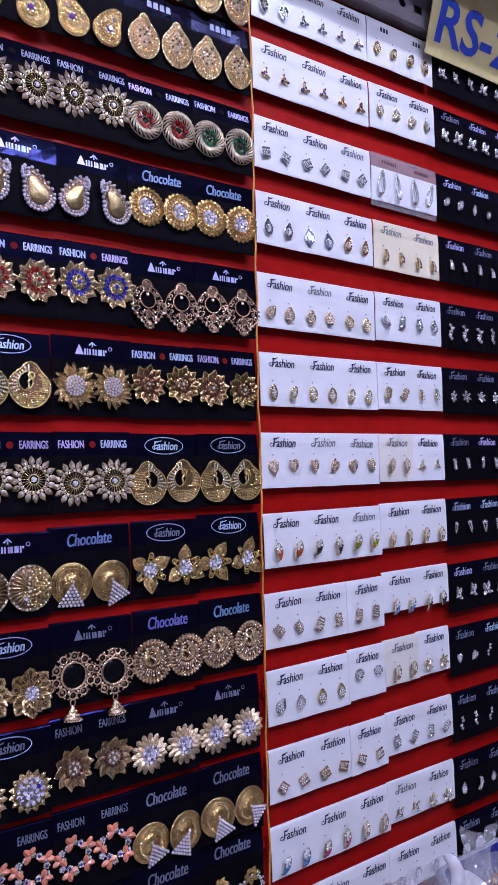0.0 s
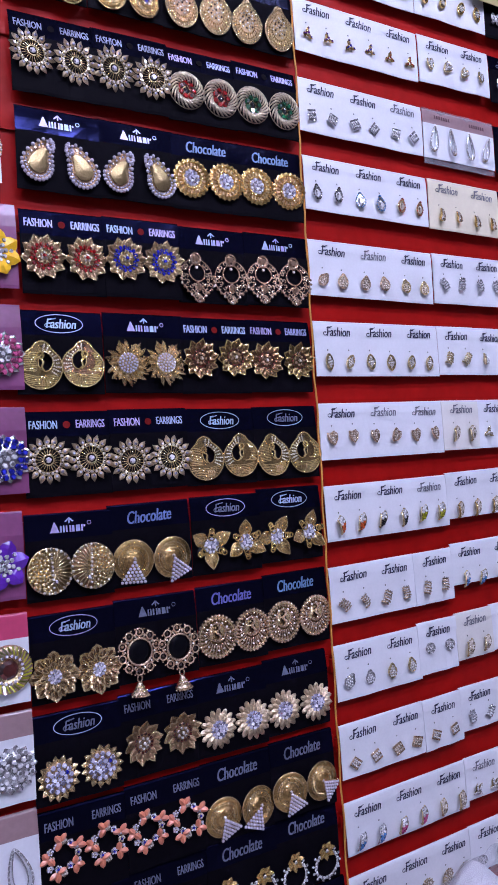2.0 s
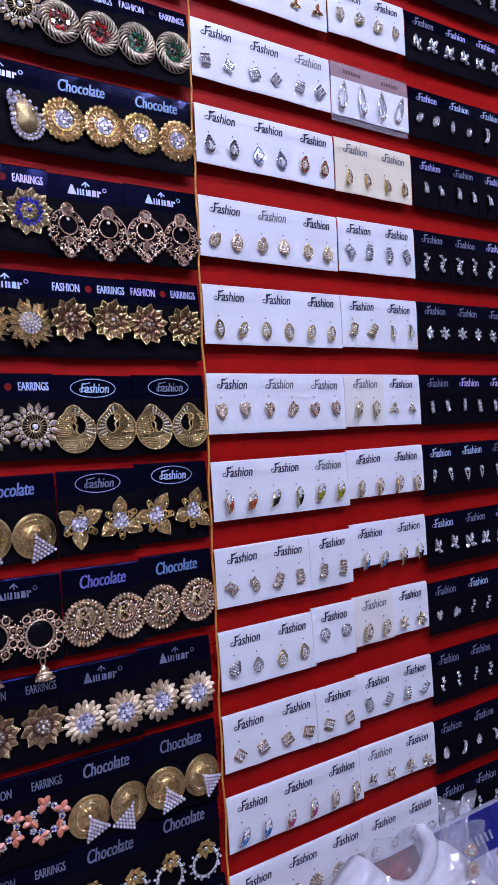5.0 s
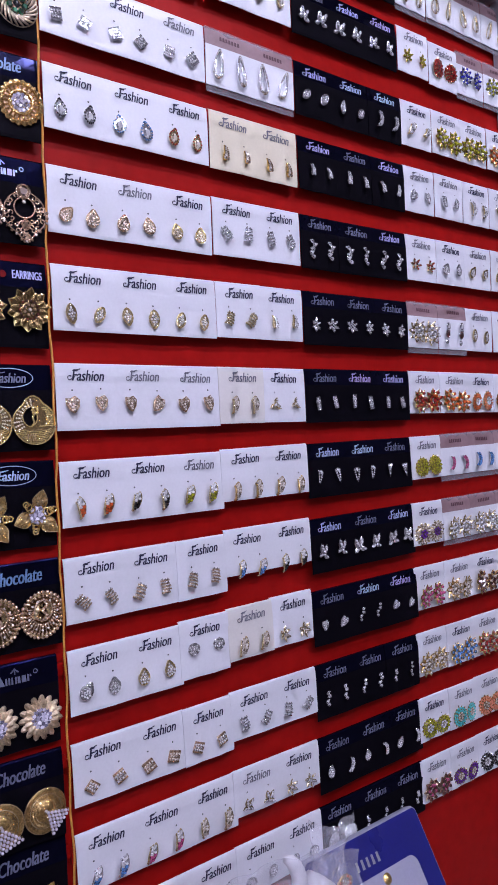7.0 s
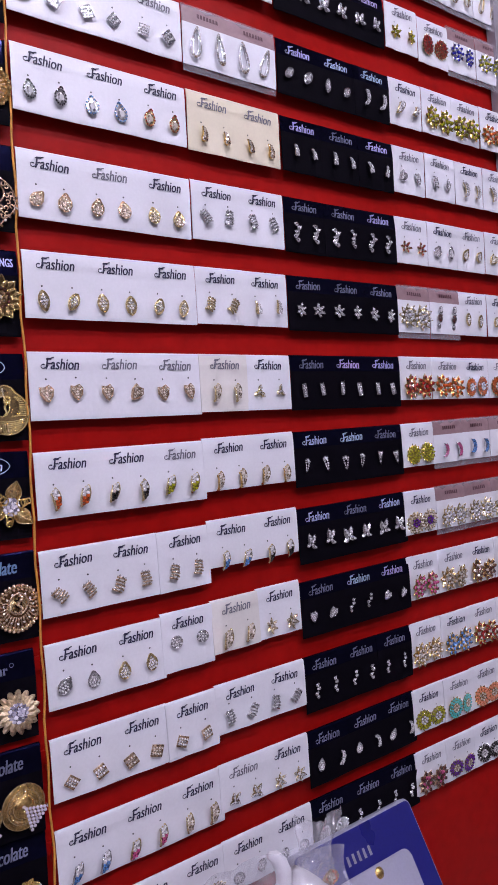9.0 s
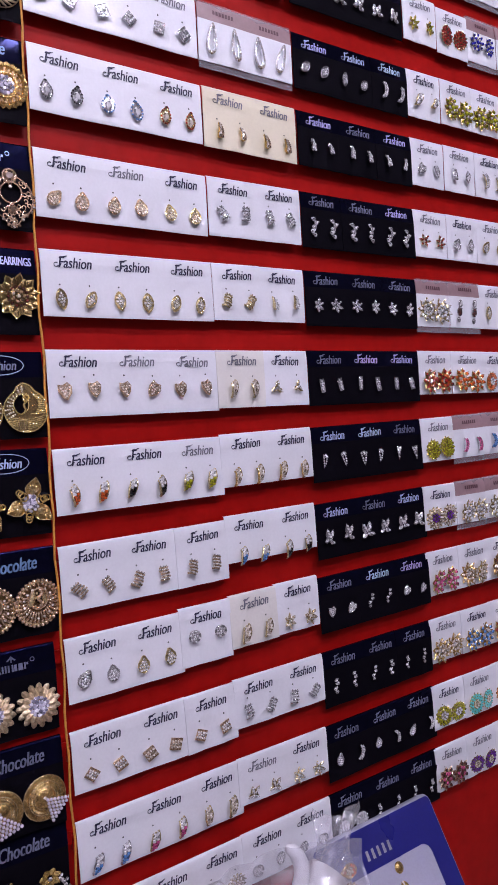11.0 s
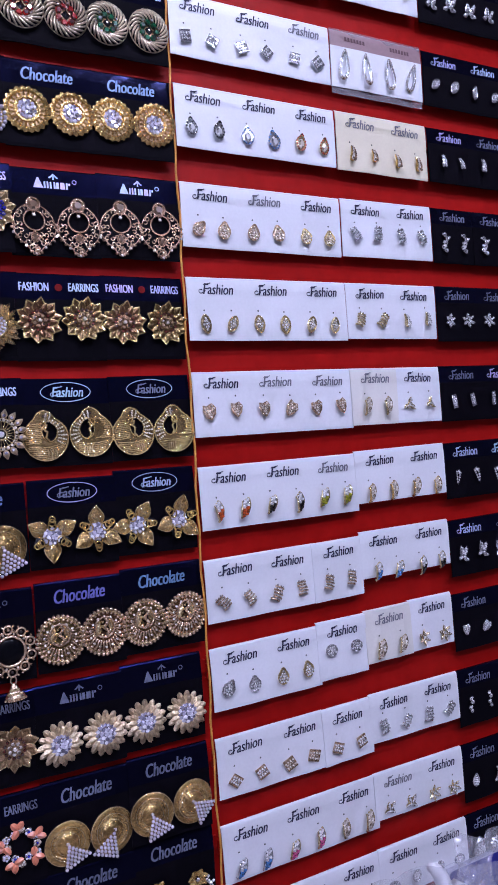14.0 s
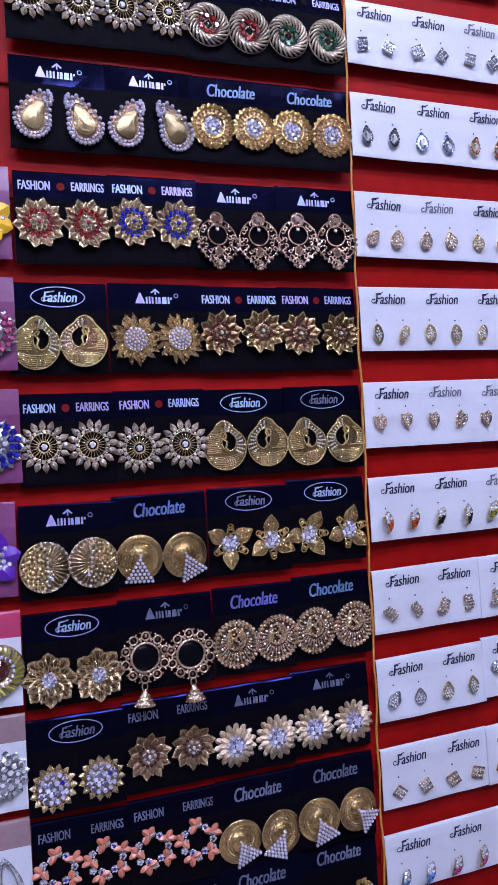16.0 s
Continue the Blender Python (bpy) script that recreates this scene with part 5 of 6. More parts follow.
# ---- black column ----
SLOTS = (-0.2735, -0.1945, -0.1170, -0.0400)
PAIR = lambda a, b=None: (a, b or a)
BLACK = [
    (1.792, [("golddrop",), ("golddrop",), ("golddrop",), ("golddrop",)], ["bars_big"] * 4, (1.735, 1.735, 1.735, 1.735)),
    (1.712, [("goldpaisley_a", "goldpaisley_b"), ("goldpaisley_b", "goldpaisley_a"), ("golddrop",), ("golddrop",)], ["bars_big"] * 4, (1.653, 1.657, 1.6595, 1.660)),
    (1.618, [("sun",), ("sun",), ("twist_red",), ("twist_green",)], ["fashion_earrings_black"] * 4, (1.5765, 1.576, 1.5705, 1.5695)),
    (1.527, [("paisley_a", "paisley_b"), ("paisley_a", "paisley_b"), ("chocsun",), ("chocsun",)], ["emblem", "emblem", "chocolate", "chocolate"], (1.476, 1.476, 1.4815, 1.483)),
    (1.432, [("flower_red",), ("flower_blue",), ("chandbali",), ("chandbali",)], ["fashion_earrings", "fashion_earrings", "emblem", "emblem"], (1.388, 1.3905, 1.3785, 1.3815)),
    (1.340, [("peacock_a", "peacock_b"), ("pearlsun",), ("darkflower",), ("darkflower",)], ["oval", "emblem", "fashion_earrings", "fashion_earrings"], (1.288, 1.2925, 1.2975, 1.2965)),
    (1.247, [("sun",), ("sun",), ("peacock_a", "peacock_b"), ("peacock_a", "peacock_b")], ["fashion_earrings", "fashion_earrings", "oval", "oval"], (1.2015, 1.199, 1.196, 1.195)),
    (1.154, [("filidisc_a", "filidisc_b"), ("cone",), ("goldflower",), ("goldflower",)], ["emblem", "chocolate", "oval", "oval"], (1.103, 1.103, 1.108, 1.111)),
    (1.064, [("lotus",), ("mirror",), ("omdisc",), ("omdisc",)], ["oval", "emblem", "chocolate", "chocolate"], (1.0095, 1.017, 1.018, 1.022)),
    (0.976, [("crystalcluster",), ("bronzeflower",), ("pearlflower",), ("pearlflower",)], ["oval", "fashion_earrings_plain", "emblem", "emblem"], (0.9215, 0.934, 0.930, 0.932)),
    (0.891, [("coral",), ("coral",), ("cone",), ("cone",)], ["fashion_earrings_plain", "fashion_earrings_plain", "chocolate", "chocolate"], (0.8525, 0.8525, 0.8425, 0.848)),
    (0.813, [("pearlheap",), ("pearlheap",), ("ringhoop",), ("ringhoop",)], ["fashion_earrings_plain", "fashion_earrings_plain", "chocolate", "chocolate"], (0.766, 0.766, 0.762, 0.7625)),
    (0.733, [("pearlheap",), ("pearlheap",), ("omdisc",), ("omdisc",)], ["fashion_earrings_plain"] * 4, (0.685, 0.685, 0.685, 0.685)),
]
for r, (top, kinds, heads, heights) in enumerate(BLACK):
    for k, x in enumerate(SLOTS):
        a = kinds[k]
        turn = (0, 0)
        if a[0] == "cone":
            turn = ((-20, 24), (-24, -48))[k % 2] if r == 10 else (0, -24)
        if a[0] == "goldflower":
            turn = ((60, 0), (25, 8))[k % 2]
        t = top + 0.006 * (k / 3) * (r > 6) + (0.001 if k % 2 else 0)
        x += {2: (0.0040, 0.0022), 3: (0.0048, 0.0035), 4: (0.0040, 0.0020), 5: (-0.0028, 0.001), 7: (-0.0032, -0.0045), 8: (-0.0040, -0.0035, 0.001), 9: (-0.005, -0.005, -0.005, -0.005), 10: (-0.004, -0.004, -0.004, -0.0045), 11: (-0.004,) * 4}.get(r, ())[k:k + 1][0] if k < {2: 2, 3: 2, 4: 2, 5: 2, 7: 2, 8: 3, 9: 4, 10: 4, 11: 4}.get(r, 0) else 0.0
        black_card(x, t, PAIR(*a), heads[k], r + k, t - heights[k], 0.0825 if k == 1 and r in (5, 7, 8) else 0.0800 if k < 2 and r > 4 else 0.0780, turn=turn,
                   bend={0: 6.0, 1: 5.0, 2: 11.5, 3: (4.4, 6.2, 6.8, 6.8)[k], 4: (4.6, 4.4, 4.0, 4.0)[k]}.get(r, 6.0 + 0.8 * math.sin(3 * r + 2 * k)))

# ---- white column ----
WHITE = [
    # left three pairs, right two pairs, drop of the studs, heights of the left and right cards
    ([("shield", "steel", "champagne", "green"), ("trefoil", "steel", "clear", "green"), ("trefoil", "steel", "champagne", "red")], [("marquise", "gold", "clear", "black")] * 2, 0.046, 0.040, 0.062, 0.062),
    ([("trefoil", "gold", "champagne", "purple"), ("trefoil", "gold", "champagne", "blue"), ("trefoil", "gold", "orange", "red")], [("shield", "palegold", "clear")] * 2, 0.042, 0.037, 0.062, 0.060),
    ([("square", "steel", "clear"), ("square", "steel", "clear"), ("square", "steel", "clear")], [("hoop", "steel", "champagne", 0.0066, 0.0158)] * 2, 0.044, 0.040, 0.062, 0.062),
    ([("dropring", "steel", "clear", "black"), ("dropring", "steel", "clear", "skyblue"), ("dropring", "palegold", "champagne", "red")], [("curl", "gold", "champagne", "topaz")] * 2, 0.043, 0.047, 0.062, 0.0635),
    ([("drop", "rose", "champagne"), ("drop", "rose", "champagne"), ("drop", "palegold", "champagne")], [("ribbed", "steel", "clear")] * 2, 0.045, 0.038, 0.063, 0.062),
    ([("marquise", "palegold", "clear"), ("marquise", "palegold", "clear"), ("marquise", "palegold", "clear")], [("ribbed", "palegold", "champagne"), ("curl", "palegold", "clear")], 0.0455, 0.040, 0.0625, 0.060),
    ([("shield", "rose", "champagne"), ("shield", "rose", "champagne"), ("shield", "rose", "champagne")], [("band", "palegold", "champagne"), ("trefoil", "palegold", "clear")], 0.0385, 0.0405, 0.0630, 0.061),
    ([("band", "palegold", "orange", "orange"), ("band", "palegold", "black", "black"), ("band", "palegold", "olive", "olive")], [("band", "gold", "champagne")] * 2, 0.043, 0.046, 0.061, 0.056),
    ([("ribbed", "rose", "clear"), ("ribbed", "rose", "clear"), ("ribbed", "rose", "clear")], [("band", "palegold", "skyblue"), ("band", "palegold", "black", "black")], 0.042, 0.044, 0.061, 0.050),
    ([("drop", "steel", "clear"), ("drop", "palegold", "clear"), ("disc", "steel", "clear")], [("band", "palegold", "champagne"), ("star", "palegold", "champagne")], 0.040, 0.042, 0.060, 0.056),
    ([("square", "rose", "clear"), ("square", "rose", "champagne"), ("square", "rose", "clear")], [("ribbed", "steel", "clear")] * 2, 0.041, 0.036, 0.058, 0.052),
    ([("band", "steel", "skyblue"), ("band", "palegold", "pink"), ("band", "palegold", "champagne")], [("butterfly", "palegold", "clear"), ("star", "palegold", "clear")], 0.042, 0.040, 0.056, 0.050),
    ([("heap", "antique", "red", 0.011), ("heap", "antique", "champagne", 0.011), ("heap", "antique", "champagne", 0.011)], [("disc", "steel", "clear")] * 2, 0.042, 0.040, 0.058, 0.055),
]
WORDS = {"gold": "gold", "palegold": "pale gold", "steel": "silver", "antique": "antique gold", "black": "black", "bronze": "bronze", "rose": "rose gold"}
TINT = {"clear": "clear crystal", "champagne": "champagne crystal", "skyblue": "sky-blue stone", "orange": "orange stone", "red": "red stone", "pink": "pink stone",
        "purple": "purple stone", "olive": "olive green stone", "black": "black stone", "blue": "blue stone", "green": "green stone", "coral": "coral", "teal": "teal", "crystal": "lilac crystal", "maroon": "dark red stone", "topaz": "brown topaz"}
FORM = {"drop": "drop", "marquise": "marquise", "square": "square", "rect": "oblong", "shield": "leaf-shaped", "band": "curved band", "star": "star", "disc": "round", "trefoil": "three-petalled",
        "hoop": "long hoop", "crescent": "crescent", "heap": "stone-cluster", "wedge": "wedge", "bar": "narrow bar", "burst": "flower-burst", "ribbed": "ribbed oblong", "dropring": "ringed drop", "chain": "S-shaped", "flame": "flame-shaped",
        "butterfly": "butterfly", "curl": "curled drop", "vee": "open wedge", "cascade": "three-tier drop"}


def stud_words(kind):
    if kind[0] == "pair":
        kind = kind[1]
    return f"{WORDS[kind[1]]} {TINT[kind[3] if len(kind) > 3 and isinstance(kind[3], str) else kind[2]]} {FORM[kind[0]]} studs"


# how the pairs of each row are shared out over cards
SPLIT = {4: ((0, 3), (3, 5)), 5: ((0, 3), (3, 4), (4, 5)), 6: ((0, 3), (3, 4), (4, 5)), 8: ((0, 2), (2, 3), (3, 5)), 9: ((0, 2), (2, 3), (3, 4), (4, 5)), 10: ((0, 2), (2, 3), (3, 5))}
for r, (left, right, zl, zr, hl, hr) in enumerate(WHITE):
    row = left + right
    for i0, i1 in SPLIT.get(r, ((0, 3), (3, 5))):
        x = 0.0018 + PITCH * i0
        side = i0 >= 3
        look_of = "white"
        if side and r == 2:
            look_of = "rose"
        elif side and r == 3:
            look_of = "beige"
        elif i0 == 3 and r in (6, 9):
            look_of = "offwhite"
        kind = row[i0]
        top = row_top(r, x + 0.03 * (i1 - i0)) + (0.0015 if side and r > 6 else 0) + {(9, 2): 0.003, (9, 3): 0.003, (9, 4): 0.004, (8, 3): 0.002}.get((r, i0), 0)
        zs = (zr if side else zl) - (0.010 if (r, i0) == (9, 2) else 0)
        small_card(lean_x(r, x), top, row[i0:i1], f"{'cream' if look_of == 'beige' else 'white'} card with {stud_words(kind)}", hr if side else hl, look_of, not (side and r == 0), zs,
                   "ink_grey" if (r == 3 and side) else "ink_navy", -math.degrees(math.atan(RISE[r] / 0.47)), -18 if kind[0] == "band" else 3 * math.sin(r), 0.0285, -0.0008 * (i0 in (2, 3)))

# ---- small black column ----
SILVER = ["butterfly", "butterfly", "marquise", "curl", "chain", "star", "bar", "vee", "butterfly", "shield", "flame", "drop", "flame"]
for r in range(13):
    kinds = [(SILVER[r], "steel", "clear")] * 3
    if r == 2:
        kinds[2] = ("crescent", "steel", "clear")
    if r == 7:
        kinds[2] = ("wedge", "steel", "clear")
    if r == 9:
        kinds[1] = ("flame", "steel", "clear")
    if r == 12:
        kinds[0] = ("heap", "steel", "clear", 0.0128)
    if r == 11:
        kinds = [("pair", ("drop", "steel", "clear"), ("crescent", "steel", "clear"))] * 3
    for i0, i1 in {2: ((0, 2), (2, 3)), 3: ((0, 1), (1, 2), (2, 3)), 4: ((0, 1), (1, 3)), 10: ((0, 2), (2, 3))}.get(r, ((0, 3),)):
        x = 0.3025 + 0.0588 * i0
        small_card(lean_x(r, x), row_top(r, x + 0.03 * (i1 - i0)) + 0.0005, kinds[i0:i1], f"black card with {stud_words(kinds[i0])}", 0.0635, "black", True, 0.040, "foil" if r % 5 and r < 10 else "foil_dull",
                   -math.degrees(math.atan(RISE[r] / 0.47)), 4 * math.sin(r), 0.0285, -0.0004 * i0, "small black earring cards", 0.0588, {0: 1.1, 1: 1.15, 2: 0.95, 4: 1.1, 7: 1.0, 8: 1.25, 9: 0.85}.get(r, 0.85 if r > 8 else 0.95))

# ---- mixed column ----
MIX = [
    [("rose", ("hoop", "palegold", "clear", 0.006, 0.013))] * 4,
    [("white", ("star", "gold", "olive")), ("white", ("heap", "palegold", "red", 0.0125)), ("rose", ("burst", "steel", "clear", "blue")), ("rose", ("burst", "steel", "clear", "olive"))],
    [("white", ("band", "palegold", "clear")), ("white", ("burst", "gold", "champagne", "olive")), ("white", ("burst", "gold", "champagne", "olive")), ("white", ("burst", "gold", "champagne", "orange"))],
    [("white", ("shield", "steel", "clear")), ("white", ("rect", "steel", "clear")), ("white", ("crescent", "palegold", "clear")), ("white", ("crescent", "palegold", "clear"))],
    [("white", ("star", "palegold", "clear", "red")), ("white", ("drop", "steel", "clear")), ("white", ("drop", "palegold", "clear")), ("white", ("shield", "palegold", "clear"))],
    [("rose", ("burst", "palegold", "clear")), ("rose", ("cascade", "steel", "clear", "maroon")), ("white", ("marquise", "palegold", "clear")), ("white", ("marquise", "palegold", "clear"))],
    [("white", ("burst", "gold", "orange", "red")), ("white", ("burst", "gold", "champagne", "orange")), ("white", ("heap", "gold", "orange", 0.0125, "clear")), ("white", ("heap", "gold", "orange", 0.0125, "clear"))],
    [("white", ("heap", "gold", "olive", 0.012)), ("rose", ("crescent", "steel", "pink")), ("rose", ("crescent", "steel", "skyblue")), ("rose", ("crescent", "steel", "clear"))],
    [("white", ("heap", "palegold", "champagne", 0.0128, "purple")), ("rose", ("burst", "palegold", "clear")), ("rose", ("burst", "palegold", "clear")), ("rose", ("burst", "palegold", "clear"))],
    [("white", ("burst", "gold", "champagne", "pink")), ("white", ("burst", "gold", "champagne")), ("white", ("burst", "gold", "champagne", "maroon")), ("white", ("burst", "gold", "champagne", "purple"))],
    [("white", ("burst", "gold", "champagne")), ("white", ("burst", "gold", "champagne", "skyblue")), ("white", ("burst", "gold", "champagne", "red")), ("white", ("burst", "gold", "champagne"))],
    [("white", ("heap", "palegold", "olive", 0.0118, "clear")), ("white", ("heap", "gold", "teal", 0.0125, "champagne")), ("white", ("heap", "gold", "coral", 0.0125, "champagne")), ("white", ("heap", "gold", "pink", 0.0125, "champagne"))],
    [("white", ("burst", "rose", "pink", "maroon")), ("white", ("heap", "antique", "purple", 0.0115, "champagne")), ("white", ("heap", "steel", "black", 0.0115, "clear")), ("white", ("heap", "steel", "black", 0.0115, "clear"))],
]
for r, row in enumerate(MIX):
    for i, (look_of, kind) in enumerate(row):
        x = 0.4800 + 0.0597 * i
        top = row_top(r, 0.47) + 0.001 + (0.004 if r > 6 else 0) * i / 3 - (0.004 if r == 1 and i == 1 else 0)
        big = kind[0] in ("burst", "heap")
        small_card(lean_x(r, x), top, [kind], f"white card with {stud_words(kind)}", 0.056 if r > 5 else 0.060, look_of, True, (0.040 if r > 1 else 0.036) if big else 0.039, "ink_grey" if (r + i) % 3 < 2 else "ink_navy",
                   -1.0 if r > 6 else 0.0, 6 * math.sin(3 * i + r), 0.026 if big else 0.0275, -0.0007 * (i % 2), "mixed earring cards", 0.0592, 1.3 if kind[0] == "burst" and r > 1 else 1.1 if big else 1.0)

# ---- column at the far side of the black cards: large cards with coloured headers ----
SIDE = [
    ("header_pink", "card_white", "greenleaf"), ("header_pink", "card_white", "purpleflower"), ("header_pink", "card_white", "greenleaf"), ("header_pink", "card_white", "filidisc_a"),
    ("card_violet", "card_violet", "yellowflower"), ("card_violet", "card_violet", "pinkheap"), ("card_violet", "card_violet", "blueheap"), ("card_violet", "card_violet", "purpleflower"),
    ("header_pink", "card_white", "stripedisc"), ("header_rose", "card_white", "clearheap"), ("header_rose", "card_white", "clearhoop"), ("header_rose", "card_white", "clearheap"), ("header_rose", "card_white", "clearheap"),
]
SIDE_WORD = {"greenleaf": "teal enamel flower", "purpleflower": "violet enamel flower", "filidisc_a": "filigree disc", "yellowflower": "yellow enamel flower", "pinkheap": "pink stone cluster", "blueheap": "blue stone cluster",
             "stripedisc": "striped disc", "clearheap": "clear crystal cluster", "clearhoop": "clear crystal hoop"}
SIDE_COL = {"card_white": "white", "card_violet": "violet"}
for r, (headm, bodym, kind) in enumerate(SIDE):
    right = -0.3185 + (0.007 if 3 < r < 7 else 0.0) - (0.003 if r < 4 else 0)
    for j in range(2):
        th = tagged(empty("earring_card", pose(right - 0.041 - 0.083 * j, 0, ROW_TOPS[r] + 0.001, 0, 0.5 * math.sin(r), 0)), f"{SIDE_COL[bodym]} card in film with {SIDE_WORD[kind]} earrings", "earring card", "large coloured earring cards")
        body, head = cached(("side", headm, bodym), lambda: card_body(0.082, 0.077, 0.021, 6, bodym, headm))[:2] if headm != bodym else cached(("side", headm, bodym), lambda: card_body(0.082, 0.077, 0.021, 6, bodym, headm)) * 2
        part("card_backing", body[1], th)
        if headm != bodym:
            part("card_header", head[1], th, label="coloured header strip")
        for i in range(2):
            put_earring(kind, th, pose((i - 0.5) * 0.041 + 0.002, -0.0022, -0.046, 0, 10 * math.sin(r + i), 4))

# ---- orange cord between the black and white cards ----
s = Shape()
s.tube([(-0.0012 + 0.0009 * math.sin(i * 1.7) + 0.0005 * math.sin(i * 0.6), -0.0016, 2.3 - 0.02 * i) for i in range(90)], 0.0011, "cord", 7)
cord = tagged(new("cord", s.meshes("cord")[0][1]), "taut orange cord hanging between the card columns", "cord")

# ---- slotted steel upright and cross strip ----
def slotted(length, width, pitch, depth=0.0165):
    """A channel with real holes, round and square in turn, along z."""
    s = Shape()
    n = int(length / pitch)
    hw = width / 2
    for i in range(n):
        z0, z1 = i * pitch, (i + 1) * pitch
        zc = (z0 + z1) / 2
        k = 16
        outer, inner = [], []
        for j in range(k):
            a = 2 * math.pi * j / k
            c, d = math.cos(a), math.sin(a)
            q = max(abs(c), abs(d))
            outer.append((hw * c / q, zc + pitch / 2 * d / q))
            if i % 2:
                inner.append((0.0066 * c, zc + 0.0066 * d))
            else:
                inner.append((0.0062 * c / q ** 0.85, zc + 0.0078 * d / q ** 0.85))
        s.band(outer, inner, "metal_white", 0, 0.0016)
    s.box(-hw - 0.0016, -hw, -0.0016, depth, 0, n * pitch, "metal_white")
    # added dark sheet that stands in for the shade inside the channel
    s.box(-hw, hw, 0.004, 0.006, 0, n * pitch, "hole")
    s.box(hw, hw + 0.0016, -0.0016, depth, 0, n * pitch, "metal_white")
    return s


upright = tagged(empty("slotted_upright", pose(0.779, -0.0040, 0.475, 0, -2.2, 0)), "white slotted steel upright beside the cards", "rack upright", "", "structure")
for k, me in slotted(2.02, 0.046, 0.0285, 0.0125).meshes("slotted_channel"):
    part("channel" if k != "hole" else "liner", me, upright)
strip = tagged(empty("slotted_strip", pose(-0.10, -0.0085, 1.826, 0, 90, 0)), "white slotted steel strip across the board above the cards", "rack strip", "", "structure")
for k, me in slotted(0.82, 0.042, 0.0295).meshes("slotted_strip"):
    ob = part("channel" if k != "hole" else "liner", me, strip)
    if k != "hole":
        me.materials[0] = M["metal_grey"]
# shelf depth is made up: the overhang is there to shade the top row
block("shelf_edge", -1.2, 0.795, -0.160, WALL_Y - 0.002, 1.905, 1.940, "dark_shelf", "dark shelf edge above the cards", "shelf")
for k in range(7):
    z = row_top(1 + 2 * (k % 6), 0.7) - 0.012 - 0.09 * (k == 6)
    s = Shape()
    s.tube([(0.712, 0.004, z + 0.004), (0.730, -0.004, z + 0.002), (0.746, -0.012, z), (0.750, -0.004, z - 0.003)], 0.0008, "steel", 5)
    tagged(new("wire_tie", s.meshes("wire_tie")[0][1]), "thin wire tie from card row to the slotted upright", "wire", "wire ties")
block("side_panel", 0.825, 0.925, -0.30, WALL_Y - 0.002, 0.475, 2.495, "wall_grey", "dull grey side panel past the slotted upright", "panel", "structure")

# ---- price sign ----
sign = tagged(empty("price_sign", pose(0.393, -0.0265, 1.822, 16, 0, 0)), "yellow price sign with hand-painted blue characters", "sign")
s = Shape()
s.box(-0.115, 0.115, 0, 0.0016, -0.055, 0.075, "sign_yellow")
part("sheet", s.meshes("sign_sheet")[0][1], sign)
part("lettering", word("RS-2", 0.158, 0.058, "sign_blue", 0.08, 0.022), sign, pose(-0.024, -0.0006, -0.006))
s = Shape()
s.tube([(0.02 + 0.006 * math.cos(a), -0.003 - 0.002 * math.sin(a), 0.068 + 0.009 * math.sin(a)) for a in [0.5 * i for i in range(11)]], 0.0012, "gold", 6)
part("hook", s.meshes("sign_hook")[0][1], sign, label="small brass hook")
s = Shape()
s.tube([(0.33, -0.030, 1.906), (0.36, -0.052, 1.896), (0.42, -0.052, 1.891), (0.46, -0.034, 1.906)], 0.0012, "steel", 5)
tagged(new("hanging_wire", s.meshes("hanging_wire")[0][1]), "thin steel wire that the price sign hangs from", "wire")

# ---- blue jewellery box, leaning on the board ----
BOX = pose(0.3475, -0.0070, 0.6981, -29.35, -1.85, 0)
jbox = tagged(empty("jewellery_box", BOX), "dark blue jewellery box with a white insert and gold pendant", "jewellery box")
bw, bh, rim = 0.090, 0.2528, 0.025
s = Shape()
k = 24


def rounded(hw, zt, zb, r, n=6):
    out = []
    for cx, cz, a0 in ((hw - r, zt - r, 0), (-hw + r, zt - r, 90), (-hw + r, zb + r, 180), (hw - r, zb + r, 270)):
        out += [(cx + r * math.cos(radians(a0 + 90 * i / (n - 1))), cz + r * math.sin(radians(a0 + 90 * i / (n - 1)))) for i in range(n)]
    return out


s.band(rounded(bw, 0, -bh, 0.006), rounded(bw - rim, -0.0435, -bh + 0.03, 0.012), "box_blue", 0.004, 0.012)
part("lid_frame", s.meshes("lid_frame")[0][1], jbox)
s = Shape()
s.plate(rounded(bw + 0.0026, 0.0026, -bh - 0.0005, 0.006), "box_edge", 0.0085, 0.0155, 0.985, cz=-bh / 2)
part("tray", s.meshes("tray")[0][1], jbox, label="pale grey box edge")
s = Shape()
s.plate(rounded(bw - rim - 0.0005, -0.0440, -bh + 0.0305, 0.012), "satin", 0.004, 0.004, 0.97, cz=-bh / 2)
part("insert", s.meshes("insert")[0][1], jbox, label="white satin insert")
put_strokes(jbox, pose(-0.007, -0.0086, -0.028), "foil_pale", [(-0.0165 + 0.0082 * k, -0.0052, 0.0040, 0.0104) for k in range(5)])
s = Shape()
s.bead(0.012, -0.0530, 0.0088, "gold", -0.001, 12, 6)
s.bead(0.012, -0.0640, 0.0050, "gold", -0.001, 12, 6)
for q in (-1, 1):
    s.tube([(0.010, -0.003, -0.062), (0.010 + q * 0.004, -0.005, -0.074), (0.010 + q * 0.011, -0.004, -0.12), (0.010 + q * 0.018, -0.003, -0.17)], 0.0034, "gold", 7)
part("pendant", s.meshes("pendant")[0][1], jbox, label="gold pendant necklace")

